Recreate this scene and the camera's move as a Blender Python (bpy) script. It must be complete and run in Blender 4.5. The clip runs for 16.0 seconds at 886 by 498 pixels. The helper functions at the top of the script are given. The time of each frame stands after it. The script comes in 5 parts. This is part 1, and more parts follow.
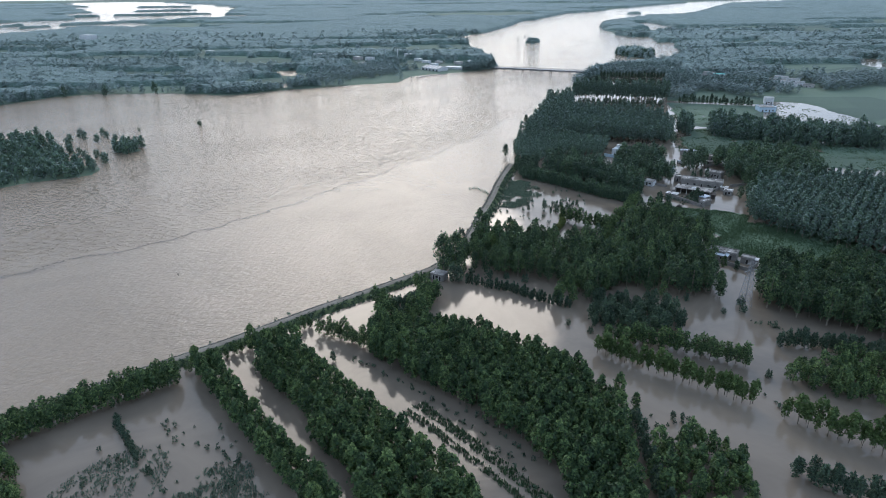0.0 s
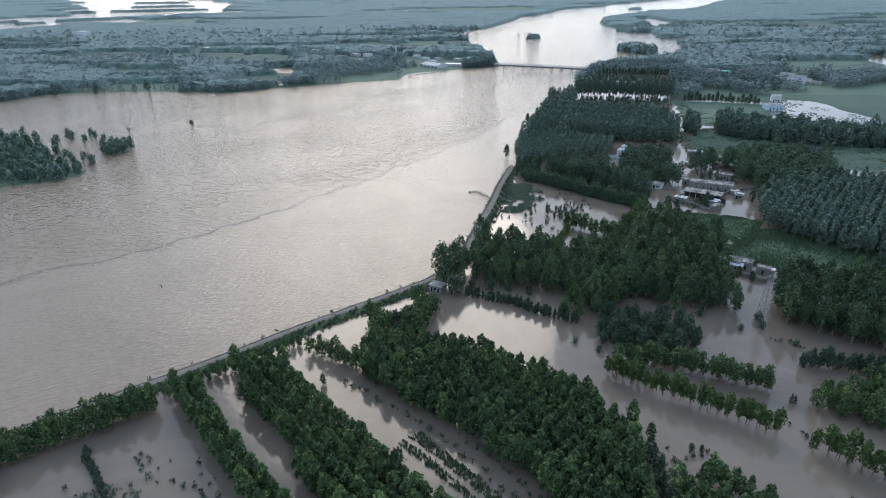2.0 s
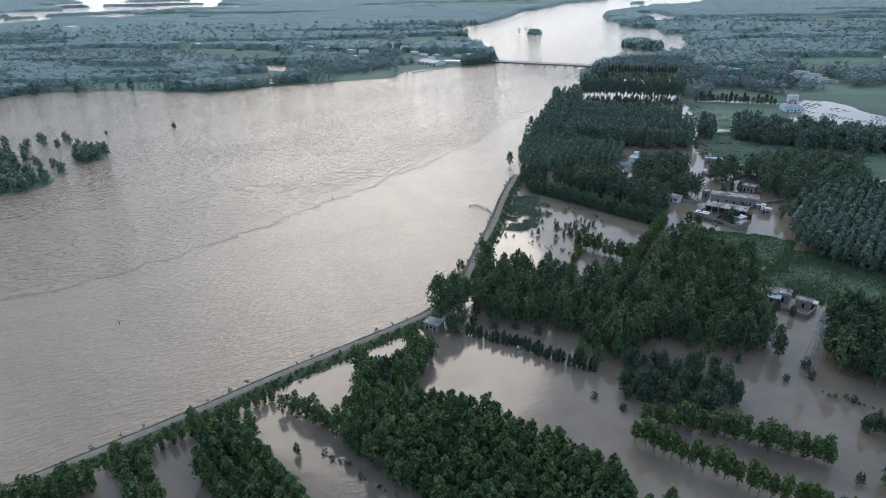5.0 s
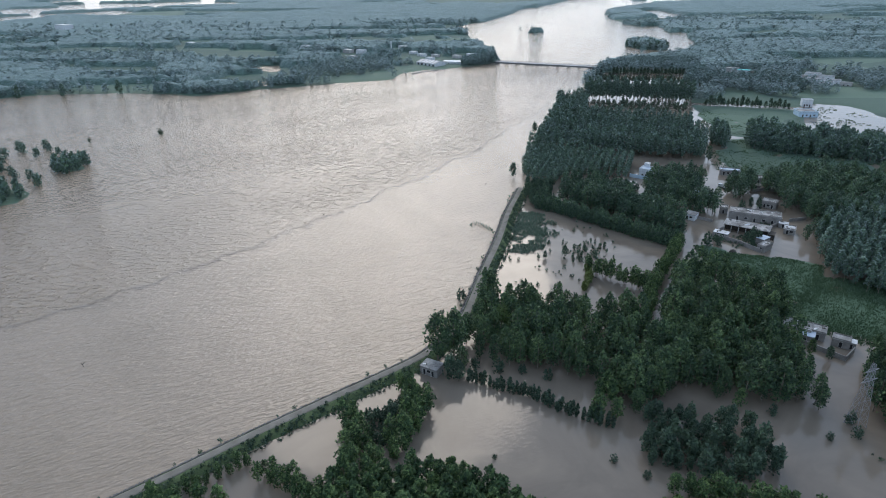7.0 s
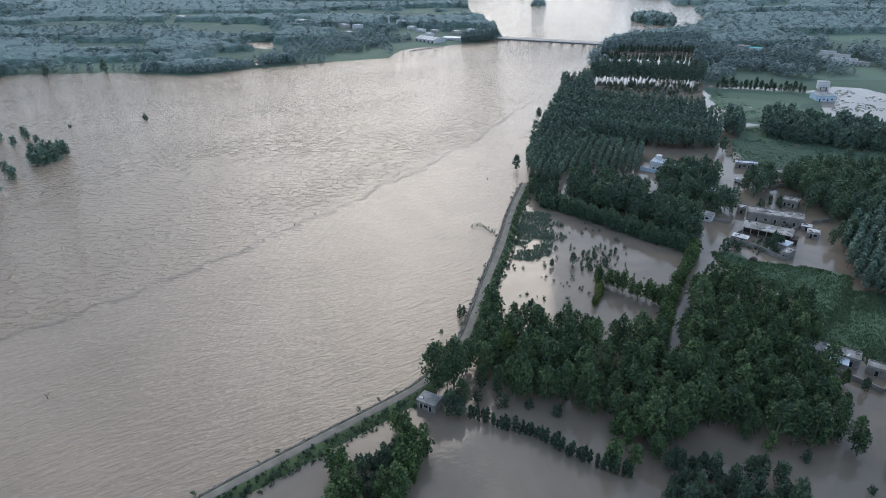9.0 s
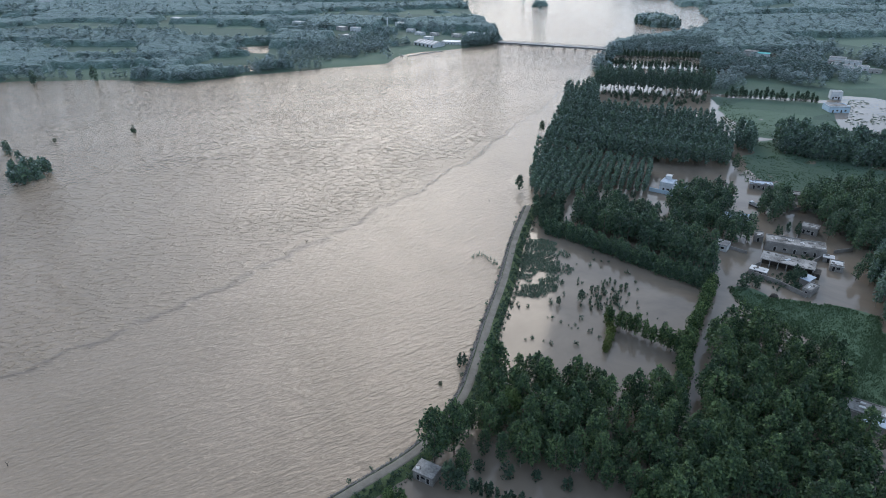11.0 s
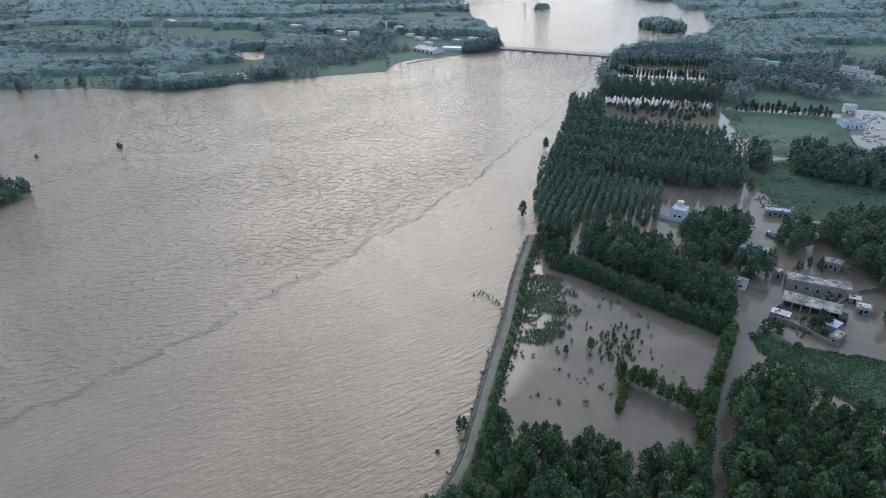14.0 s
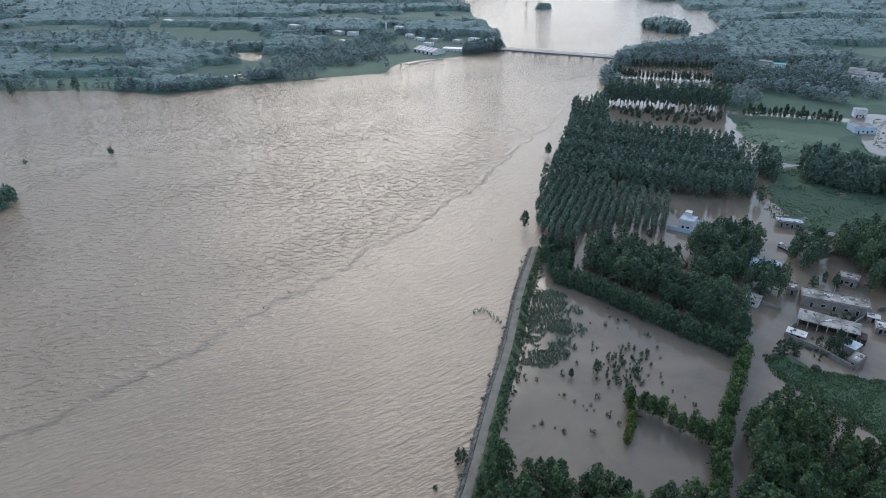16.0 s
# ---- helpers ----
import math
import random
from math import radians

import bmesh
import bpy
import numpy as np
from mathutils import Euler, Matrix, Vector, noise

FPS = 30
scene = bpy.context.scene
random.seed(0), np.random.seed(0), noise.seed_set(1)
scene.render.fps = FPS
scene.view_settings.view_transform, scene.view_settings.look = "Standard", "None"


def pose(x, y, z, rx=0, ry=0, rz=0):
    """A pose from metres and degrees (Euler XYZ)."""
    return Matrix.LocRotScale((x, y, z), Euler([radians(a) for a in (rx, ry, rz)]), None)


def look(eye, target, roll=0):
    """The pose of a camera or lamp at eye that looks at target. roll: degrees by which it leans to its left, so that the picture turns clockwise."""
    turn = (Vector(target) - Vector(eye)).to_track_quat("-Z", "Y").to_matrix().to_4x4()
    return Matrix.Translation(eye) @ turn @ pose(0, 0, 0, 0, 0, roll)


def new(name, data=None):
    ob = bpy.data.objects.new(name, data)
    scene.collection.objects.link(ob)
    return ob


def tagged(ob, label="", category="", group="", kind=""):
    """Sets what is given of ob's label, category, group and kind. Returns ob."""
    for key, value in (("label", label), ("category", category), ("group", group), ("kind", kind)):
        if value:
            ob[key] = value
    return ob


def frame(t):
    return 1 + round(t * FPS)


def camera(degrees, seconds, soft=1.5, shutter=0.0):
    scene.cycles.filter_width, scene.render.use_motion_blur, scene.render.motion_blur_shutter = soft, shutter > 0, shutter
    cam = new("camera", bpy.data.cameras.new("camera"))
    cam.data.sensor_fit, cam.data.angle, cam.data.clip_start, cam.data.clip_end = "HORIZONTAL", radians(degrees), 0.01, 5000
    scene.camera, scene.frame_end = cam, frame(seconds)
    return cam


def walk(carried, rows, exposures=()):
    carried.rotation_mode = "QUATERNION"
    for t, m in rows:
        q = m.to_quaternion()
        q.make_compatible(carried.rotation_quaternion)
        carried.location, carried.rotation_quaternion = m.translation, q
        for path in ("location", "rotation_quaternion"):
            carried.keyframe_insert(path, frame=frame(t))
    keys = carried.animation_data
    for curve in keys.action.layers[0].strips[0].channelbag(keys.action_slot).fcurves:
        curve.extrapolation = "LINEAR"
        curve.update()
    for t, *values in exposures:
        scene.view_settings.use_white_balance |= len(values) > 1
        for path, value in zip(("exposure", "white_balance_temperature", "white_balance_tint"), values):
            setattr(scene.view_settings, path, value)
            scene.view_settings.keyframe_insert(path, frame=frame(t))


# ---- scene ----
cam = camera(70.36, 16.0, soft=0.93)
METRES, EYE, TILT, LEAN, TURN = 150.0, 109.1, -23.09, 0.646, 0.0
ROWS = [
    (0.0, 0.0, 0.0, 0.0, 0.0, 0.0, -0.0),
    (0.5, 0.0005, 0.0185, 0.007, -0.0, -0.09, 0.02),
    (1.0, 0.0012, 0.0406, 0.0154, -0.01, -0.17, 0.03),
    (1.5, 0.0019, 0.0658, 0.0249, -0.02, -0.25, 0.04),
    (2.0, 0.0027, 0.0935, 0.0355, -0.04, -0.34, 0.05),
    (2.5, 0.0034, 0.123, 0.0469, -0.06, -0.42, 0.06),
    (3.0, 0.0044, 0.1546, 0.0589, -0.07, -0.49, 0.08),
    (3.5, 0.0053, 0.1875, 0.0717, -0.08, -0.58, 0.09),
    (4.0, 0.006, 0.2208, 0.0857, -0.09, -0.67, 0.09),
    (6.5, 0.0086, 0.3989, 0.1697, -0.14, -1.06, 0.1),
    (7.0, 0.0092, 0.4327, 0.19, -0.14, -1.13, 0.1),
    (7.5, 0.0099, 0.4661, 0.2103, -0.15, -1.22, 0.1),
    (7.6, 0.01, 0.4726, 0.2146, -0.152, -1.63, 0.098),
    (7.7, 0.0101, 0.4791, 0.2189, -0.154, -2.25, 0.096),
    (7.8, 0.0101, 0.4855, 0.2231, -0.156, -3.2, 0.094),
    (7.9, 0.0102, 0.492, 0.2274, -0.158, -3.45, 0.092),
    (8.0, 0.0103, 0.4985, 0.2317, -0.16, -3.5, 0.09),
    (8.5, 0.0109, 0.5296, 0.2535, -0.17, -3.56, 0.06),
    (9.0, 0.0107, 0.5584, 0.277, -0.19, -3.65, 0.06),
    (11.5, 0.0133, 0.6965, 0.3876, -0.2, -3.99, 0.05),
    (12.0, 0.0135, 0.7227, 0.4098, -0.2, -3.98, 0.05),
    (12.5, 0.0144, 0.7441, 0.4309, -0.2, -3.98, -0.01),
    (13.0, 0.0154, 0.7609, 0.4455, -0.21, -4.0, -0.06),
    (13.5, 0.0159, 0.7747, 0.4543, -0.22, -4.1, -0.1),
    (14.0, 0.0167, 0.789, 0.4607, -0.2, -4.2, -0.12),
    (14.5, 0.0172, 0.8052, 0.4684, -0.19, -4.29, -0.12),
    (15.0, 0.0184, 0.8254, 0.4775, -0.18, -4.32, -0.11),
    (15.5, 0.0194, 0.8462, 0.4883, -0.15, -4.31, -0.13),
    (16.0, 0.0207, 0.8623, 0.4953, -0.14, -4.32, -0.2),
]
walk(cam, [(t, pose(0, 0, EYE, TILT, LEAN, TURN) @ pose(METRES * x, METRES * y, METRES * z, 90 + pitch, roll, yaw)) for t, x, y, z, yaw, pitch, roll in ROWS],
     exposures=[(0.0, 0.11, 6200, 8.0), (16.0, 0.05, 6200, 8.0)])

# ---- light: low sun behind thin cloud, ahead of the camera ----
SUN_EL, SUN_AZ = 30.0, -6.0
world = bpy.data.worlds.new("world")
scene.world = world
world.use_nodes = True
wn = world.node_tree
bg = wn.nodes["Background"]
sky = wn.nodes.new("ShaderNodeTexSky")
sky.sky_type = "NISHITA"
sky.sun_disc = False
sky.sun_elevation = radians(SUN_EL)
sky.sun_rotation = radians(SUN_AZ)
sky.air_density, sky.dust_density, sky.ozone_density = 1.0, 1.6, 1.0
soft = wn.nodes.new("ShaderNodeHueSaturation")
soft.inputs["Saturation"].default_value = 0.62
wn.links.new(sky.outputs["Color"], soft.inputs["Color"])
veil = wn.nodes.new("ShaderNodeMix")  # an even veil of thin cloud over the clear sky
veil.data_type = "RGBA"
veil.inputs[0].default_value = 0.72
veil.inputs[7].default_value = (2.5, 3.1, 4.15, 1)
wn.links.new(soft.outputs["Color"], veil.inputs[6])
wn.links.new(veil.outputs[2], bg.inputs["Color"])
bg.inputs["Strength"].default_value = 0.27
sun_dir = Vector((math.sin(radians(SUN_AZ)) * math.cos(radians(SUN_EL)), math.cos(radians(SUN_AZ)) * math.cos(radians(SUN_EL)), math.sin(radians(SUN_EL))))
sun = new("sun", bpy.data.lights.new("sun", "SUN"))
sun.data.energy, sun.data.angle, sun.data.color = 1.0, radians(30), (1.0, 0.84, 0.68)
sun.matrix_world = look(sun_dir * 500, (0, 0, 0))

# ---- materials ----


def material(name, rough=0.8, spec=0.5, metal=0.0):
    m = bpy.data.materials.new(name)
    m.use_nodes = True
    nt = m.node_tree
    b = nt.nodes["Principled BSDF"]
    b.inputs["Roughness"].default_value = rough
    b.inputs["Metallic"].default_value = metal
    b.inputs["Specular IOR Level"].default_value = spec
    return m, nt, b


def node(nt, kind, links=(), **props):
    n = nt.nodes.new(kind)
    for key, value in props.items():
        if key == "operation":
            n.operation = value
        elif key == "blend":
            n.blend_type = value
        elif key == "data":
            n.data_type = value
        elif key == "attribute":
            n.attribute_name = value
        elif kind == "ShaderNodeMix":
            [i for i in n.inputs if i.name == key and i.enabled][0].default_value = value
        else:
            n.inputs[key.replace("_", " ")].default_value = value
    for socket, source in links:
        nt.links.new(source, [i for i in n.inputs if i.name == socket and i.enabled][0] if kind == "ShaderNodeMix" else n.inputs[socket])
    return n


def math_node(nt, op, a, b=None, clamp=False):
    n = nt.nodes.new("ShaderNodeMath")
    n.operation, n.use_clamp = op, clamp
    for i, v in enumerate((a, b)):
        if v is None:
            continue
        if isinstance(v, (int, float)):
            n.inputs[i].default_value = v
        else:
            nt.links.new(v, n.inputs[i])
    return n.outputs[0]


def ramp(nt, source, stops):
    n = nt.nodes.new("ShaderNodeValToRGB")
    while len(n.color_ramp.elements) < len(stops):
        n.color_ramp.elements.new(0.5)
    for e, (p, c) in zip(n.color_ramp.elements, stops):
        e.position, e.color = p, (*c, 1)
    nt.links.new(source, n.inputs["Fac"])
    return n.outputs["Color"]


def object_coords(nt, scale=(1, 1, 1), turn=0.0):
    """Metres, turned so that x runs at that many degrees, then scaled."""
    tc = nt.nodes.new("ShaderNodeTexCoord")
    rot, mp = nt.nodes.new("ShaderNodeMapping"), nt.nodes.new("ShaderNodeMapping")
    rot.inputs["Rotation"].default_value = (0, 0, radians(-turn))
    mp.inputs["Scale"].default_value = scale
    nt.links.new(tc.outputs["Object"], rot.inputs["Vector"])
    nt.links.new(rot.outputs["Vector"], mp.inputs["Vector"])
    return mp.outputs["Vector"]


def noise_node(nt, vec, scale, detail=3.0, rough=0.55, distort=0.0):
    return node(nt, "ShaderNodeTexNoise", [("Vector", vec)], Scale=scale, Detail=detail, Roughness=rough, Distortion=distort).outputs["Fac"]


def bump(nt, b, height, strength, distance):
    n = node(nt, "ShaderNodeBump", [("Height", height)], Strength=strength, Distance=distance)
    nt.links.new(n.outputs["Normal"], b.inputs["Normal"])
    return n


def rough_surface(name, dark, light, scale, rough=0.85, relief=0.02, fine=9.0, spec=0.3):
    """A worn surface that varies at two scales, in world metres."""
    m, nt, b = material(name, rough, spec)
    v = object_coords(nt)
    big = noise_node(nt, v, scale, 4)
    small = noise_node(nt, v, scale * fine, 3)
    mix = math_node(nt, "ADD", math_node(nt, "MULTIPLY", big, 0.65), math_node(nt, "MULTIPLY", small, 0.35))
    nt.links.new(ramp(nt, mix, [(0.36, dark), (0.64, light)]), b.inputs["Base Color"])
    bump(nt, b, small, 0.6, relief)
    return m


def foliage(name, dark, mid, light, rough=0.65, trans=0.3, haze_sheen=0.0, gloss=0.2):
    m, nt, b = material(name, rough, gloss)
    # pale blue sheen imitates haze, stronger on leaves that stand farther off
    b.inputs["Sheen Weight"].default_value = haze_sheen
    b.inputs["Sheen Roughness"].default_value = 0.6
    b.inputs["Sheen Tint"].default_value = (0.75, 0.88, 1.0, 1)
    geo = nt.nodes.new("ShaderNodeNewGeometry")
    at = node(nt, "ShaderNodeAttribute", attribute="tint")
    info = nt.nodes.new("ShaderNodeObjectInfo")
    f = math_node(nt, "ADD", math_node(nt, "MULTIPLY", geo.outputs["Random Per Island"], 0.55), math_node(nt, "MULTIPLY", at.outputs["Fac"], 0.5))
    f = math_node(nt, "ADD", f, math_node(nt, "SUBTRACT", math_node(nt, "MULTIPLY", info.outputs["Random"], 0.12), 0.09))
    col = ramp(nt, f, [(0.1, dark), (0.5, mid), (0.9, light)])
    nt.links.new(col, b.inputs["Base Color"])
    tr = node(nt, "ShaderNodeBsdfTranslucent", [("Color", col)])
    mix = node(nt, "ShaderNodeMixShader", [(1, b.outputs[0]), (2, tr.outputs[0])], Fac=trans)
    nt.links.new(mix.outputs[0], nt.nodes["Material Output"].inputs["Surface"])
    return m


LEAF = foliage("poplar_leaf", (0.020, 0.040, 0.022), (0.060, 0.108, 0.046), (0.185, 0.265, 0.094), 0.65, 0.3, 0.02)
LEAF_DEEP = foliage("broad_leaf", (0.018, 0.037, 0.021), (0.048, 0.090, 0.042), (0.140, 0.208, 0.080), 0.65, 0.3, 0.1)
LEAF_NEAR = foliage("shade_tree_leaf", (0.020, 0.042, 0.025), (0.048, 0.092, 0.047), (0.120, 0.186, 0.080), 0.65, 0.25, 0.2)
# haze of the middle distance is painted into this lighter, bluer leaf
LEAF_MID = foliage("hazy_mid_leaf", (0.032, 0.063, 0.039), (0.066, 0.118, 0.069), (0.124, 0.192, 0.102), 0.7, 0.2, 0.5, 0.2)
LEAF_LIGHT = foliage("willow_leaf", (0.046, 0.080, 0.034), (0.086, 0.138, 0.050), (0.150, 0.210, 0.074))
LEAF_YELLOW = foliage("yellow_scrub_leaf", (0.070, 0.098, 0.032), (0.115, 0.150, 0.050), (0.170, 0.205, 0.072))
LEAF_DULL = foliage("grey_leaf", (0.026, 0.048, 0.032), (0.052, 0.090, 0.057), (0.108, 0.162, 0.092), 0.65, 0.3, 0.1)
# far trees: colour lifted to pale blue-green in place of haze
LEAF_FAR = foliage("hazy_far_leaf", (0.084, 0.130, 0.102), (0.100, 0.152, 0.118), (0.118, 0.174, 0.134), 0.9, 0.4, 0.95, 0.1)


def canopy_surface():
    """Closed woods: clumps of leaf at two scales, with distance haze put into colour and sheen."""
    m, nt, b = material("hazy_woodland_leaf", 0.9, 0.1)
    v = object_coords(nt)
    clump, belt = noise_node(nt, v, 0.16, 5, 0.7), noise_node(nt, v, 0.012, 4)
    mix = math_node(nt, "ADD", math_node(nt, "MULTIPLY", clump, 0.6), math_node(nt, "MULTIPLY", belt, 0.4))
    nt.links.new(ramp(nt, mix, [(0.35, (0.066, 0.108, 0.088)), (0.5, (0.094, 0.146, 0.118)), (0.65, (0.122, 0.184, 0.146))]), b.inputs["Base Color"])
    # bluish sheen adds to the haze already painted into the greens
    b.inputs["Sheen Weight"].default_value = 0.36
    b.inputs["Sheen Roughness"].default_value = 0.5
    b.inputs["Sheen Tint"].default_value = (0.75, 0.88, 1.0, 1)
    bump(nt, b, clump, 0.9, 4.0)
    return m


CANOPY = canopy_surface()
REED = foliage("reed_leaf", (0.082, 0.126, 0.092), (0.115, 0.168, 0.122), (0.155, 0.215, 0.150), 0.7, 0.25, 0.1)
CROP = foliage("crop_leaf", (0.056, 0.098, 0.056), (0.080, 0.132, 0.074), (0.108, 0.170, 0.093), 0.7, 0.25)
BARK = rough_surface("bark", (0.10, 0.085, 0.065), (0.24, 0.21, 0.17), 1.5)


def water_material(name, colour, light, river):
    m, nt, b = material(name, 0.07 if not river else 0.1, 0.5)
    b.inputs["IOR"].default_value = 1.33
    v = object_coords(nt)
    stain = noise_node(nt, v, 0.012 if river else 0.022, 5, 0.62, 1.2)
    silt = ramp(nt, stain, [(0.3, colour), (0.7, light)])
    nt.links.new(silt, b.inputs["Base Color"])
    if not river:
        calm = node(nt, "ShaderNodeMapRange", [("Value", noise_node(nt, object_coords(nt, (0.6, 1, 1), -40), 0.045, 3))], From_Min=0.42, From_Max=0.62, To_Min=0.15, To_Max=1.0).outputs["Result"]
        h = math_node(nt, "MULTIPLY", noise_node(nt, object_coords(nt, (0.5, 1, 1), 20), 1.0, 3), calm)
        h = math_node(nt, "ADD", h, math_node(nt, "MULTIPLY", noise_node(nt, v, 0.06, 2), 1.5))
        bump(nt, b, h, 0.35, 0.12)
        return m
    # choppy beyond the shear line of the current, smoother towards the dike
    sep = node(nt, "ShaderNodeSeparateXYZ", [("Vector", v)])
    wob = math_node(nt, "MULTIPLY", math_node(nt, "SUBTRACT", noise_node(nt, v, 0.03, 3), 0.5), 26.0)
    px = math_node(nt, "MAXIMUM", sep.outputs["X"], -210.0)
    seam_y = math_node(nt, "ADD", math_node(nt, "ADD", math_node(nt, "MULTIPLY", px, 1.67), math_node(nt, "MULTIPLY", math_node(nt, "MULTIPLY", px, px), 0.003)), 435.9)
    d = math_node(nt, "MULTIPLY", math_node(nt, "SUBTRACT", sep.outputs["Y"], seam_y), 0.56)
    d = math_node(nt, "ADD", d, wob)
    torn = node(nt, "ShaderNodeMapRange", [("Value", noise_node(nt, v, 0.12, 3))], From_Min=0.26, From_Max=0.5).outputs["Result"]
    streak = node(nt, "ShaderNodeMapRange", [("Value", math_node(nt, "ABSOLUTE", d))], From_Min=0.0, From_Max=2.2, To_Min=1.0, To_Max=0.0).outputs["Result"]
    streak = math_node(nt, "MULTIPLY", streak, torn)
    patch = node(nt, "ShaderNodeMapRange", [("Value", noise_node(nt, object_coords(nt, (0.45, 1, 1), 40), 0.02, 3))], From_Min=0.35, From_Max=0.65, To_Min=0.5, To_Max=1.3).outputs["Result"]
    chop = noise_node(nt, object_coords(nt, (0.5, 1.0, 1), 13), 0.5, 3, 0.6, 0.4)
    swell = noise_node(nt, object_coords(nt, (0.30, 1.0, 1), 38), 0.6, 2, 0.55, 0.4)
    fine = noise_node(nt, object_coords(nt, (0.4, 1.0, 1), 30), 1.3, 3, 0.6)
    far = node(nt, "ShaderNodeMapRange", [("Value", d)], From_Min=-8.0, From_Max=12.0).outputs["Result"]
    peak = node(nt, "ShaderNodeMapRange", [("Value", chop)], From_Min=0.52, From_Max=0.68).outputs["Result"]
    chop = math_node(nt, "ADD", math_node(nt, "MULTIPLY", chop, 0.29), math_node(nt, "MULTIPLY", peak, 0.28))
    h = math_node(nt, "ADD", math_node(nt, "MULTIPLY", math_node(nt, "MULTIPLY", chop, far), patch), math_node(nt, "MULTIPLY", streak, 0.2))
    h = math_node(nt, "ADD", h, math_node(nt, "MULTIPLY", swell, math_node(nt, "SUBTRACT", 0.32, math_node(nt, "MULTIPLY", far, 0.1))))
    h = math_node(nt, "ADD", h, math_node(nt, "MULTIPLY", fine, 0.21))
    bump(nt, b, h, 1.0, 1.5)
    # the seam's darkness is put into the colour too, beside its ridge
    seam = node(nt, "ShaderNodeMix", [("A", silt), ("Factor", math_node(nt, "MULTIPLY", streak, 0.42))], data="RGBA", B=(0.05, 0.045, 0.045, 1))
    nt.links.new(seam.outputs[2], b.inputs["Base Color"])
    return m


RIVER_WATER = water_material("silty_river", (0.232, 0.182, 0.130), (0.290, 0.228, 0.166), True)
FLOOD_WATER = water_material("still_silty_water", (0.120, 0.103, 0.084), (0.204, 0.170, 0.132), False)


def field_ground():
    """Grass and crops in plots of differing greens."""
    m, nt, b = material("wet_grass", 0.9, 0.2)
    v = object_coords(nt, (1, 1.7, 1), 12)
    plot = node(nt, "ShaderNodeTexVoronoi", [("Vector", v)], Scale=0.012)
    tone = node(nt, "ShaderNodeSeparateColor", [("Color", plot.outputs["Color"])]).outputs["Red"]
    fine = noise_node(nt, object_coords(nt), 0.9, 4)
    mix = math_node(nt, "ADD", math_node(nt, "MULTIPLY", tone, 0.6), math_node(nt, "MULTIPLY", fine, 0.4))
    nt.links.new(ramp(nt, mix, [(0.2, (0.038, 0.070, 0.042)), (0.55, (0.058, 0.100, 0.058)), (0.85, (0.086, 0.134, 0.080))]), b.inputs["Base Color"])
    bump(nt, b, fine, 0.6, 0.12)
    # faint bluish sheen stands in for haze over distant fields
    b.inputs["Sheen Weight"].default_value = 0.13
    b.inputs["Sheen Roughness"].default_value = 0.4
    b.inputs["Sheen Tint"].default_value = (0.75, 0.88, 1.0, 1)
    return m


GRASS = field_ground()
VERGE = rough_surface("verge_grass", (0.045, 0.07, 0.032), (0.09, 0.12, 0.055), 0.3, 0.9, 0.1, 8.0, 0.2)
GRAVEL = rough_surface("gravel", (0.14, 0.128, 0.105), (0.215, 0.198, 0.168), 0.35, 0.95, 0.03, 14.0)
RUBBLE = rough_surface("rubble", (0.08, 0.076, 0.07), (0.20, 0.19, 0.175), 0.8, 0.95, 0.08)
CONCRETE = rough_surface("concrete", (0.28, 0.275, 0.265), (0.46, 0.45, 0.43), 0.25)
MUD_WALL = rough_surface("mud_plaster", (0.165, 0.156, 0.144), (0.275, 0.262, 0.244), 0.4)
WHITE_WALL = rough_surface("whitewash", (0.46, 0.48, 0.49), (0.66, 0.68, 0.69), 0.5)
BLUE_WALL = rough_surface("pale_blue_paint", (0.38, 0.50, 0.60), (0.52, 0.64, 0.72), 0.5)
BLUE_ROOF = rough_surface("blue_grey_sheet", (0.30, 0.36, 0.42), (0.48, 0.54, 0.60), 0.4, 0.45)
ROOF = rough_surface("worn_roof_screed", (0.11, 0.106, 0.10), (0.38, 0.37, 0.35), 0.22, 0.9)
PALE_ROOF = rough_surface("pale_roof_sheet", (0.40, 0.40, 0.39), (0.66, 0.66, 0.65), 0.3, 0.6)
DARK = rough_surface("dark_opening", (0.015, 0.015, 0.017), (0.03, 0.03, 0.03), 1.0)
STEEL = rough_surface("galvanised_steel", (0.16, 0.165, 0.17), (0.26, 0.27, 0.28), 1.0, 0.5)
TEAL = rough_surface("teal_sheet", (0.05, 0.34, 0.33), (0.09, 0.46, 0.44), 0.5, 0.5)
TIMBER = rough_surface("dark_timber", (0.035, 0.03, 0.025), (0.08, 0.07, 0.06), 0.8)

# ---- plan helpers ----


def inside(poly, x, y):
    hit = np.zeros(np.shape(x), bool)
    for (x0, y0), (x1, y1) in zip(poly, poly[1:] + poly[:1]):
        if y0 != y1:
            hit ^= ((y0 > y) != (y1 > y)) & (x < (x1 - x0) * (y - y0) / (y1 - y0) + x0)
    return hit


def distance_to(line, x, y, closed=False):
    best = np.full(np.shape(x), 1e9)
    for (x0, y0), (x1, y1) in zip(line, line[1:] + (line[:1] if closed else [])):
        dx, dy = x1 - x0, y1 - y0
        k = np.clip(((x - x0) * dx + (y - y0) * dy) / (dx * dx + dy * dy + 1e-9), 0, 1)
        best = np.minimum(best, np.hypot(x - x0 - k * dx, y - y0 - k * dy))
    return best


def depth_in(poly, x, y):
    """Metres inside the outline; negative outside."""
    d = distance_to(poly, x, y, True)
    return np.where(inside(poly, x, y), d, -d)


LATTICE = np.random.RandomState(7).rand(256, 256)


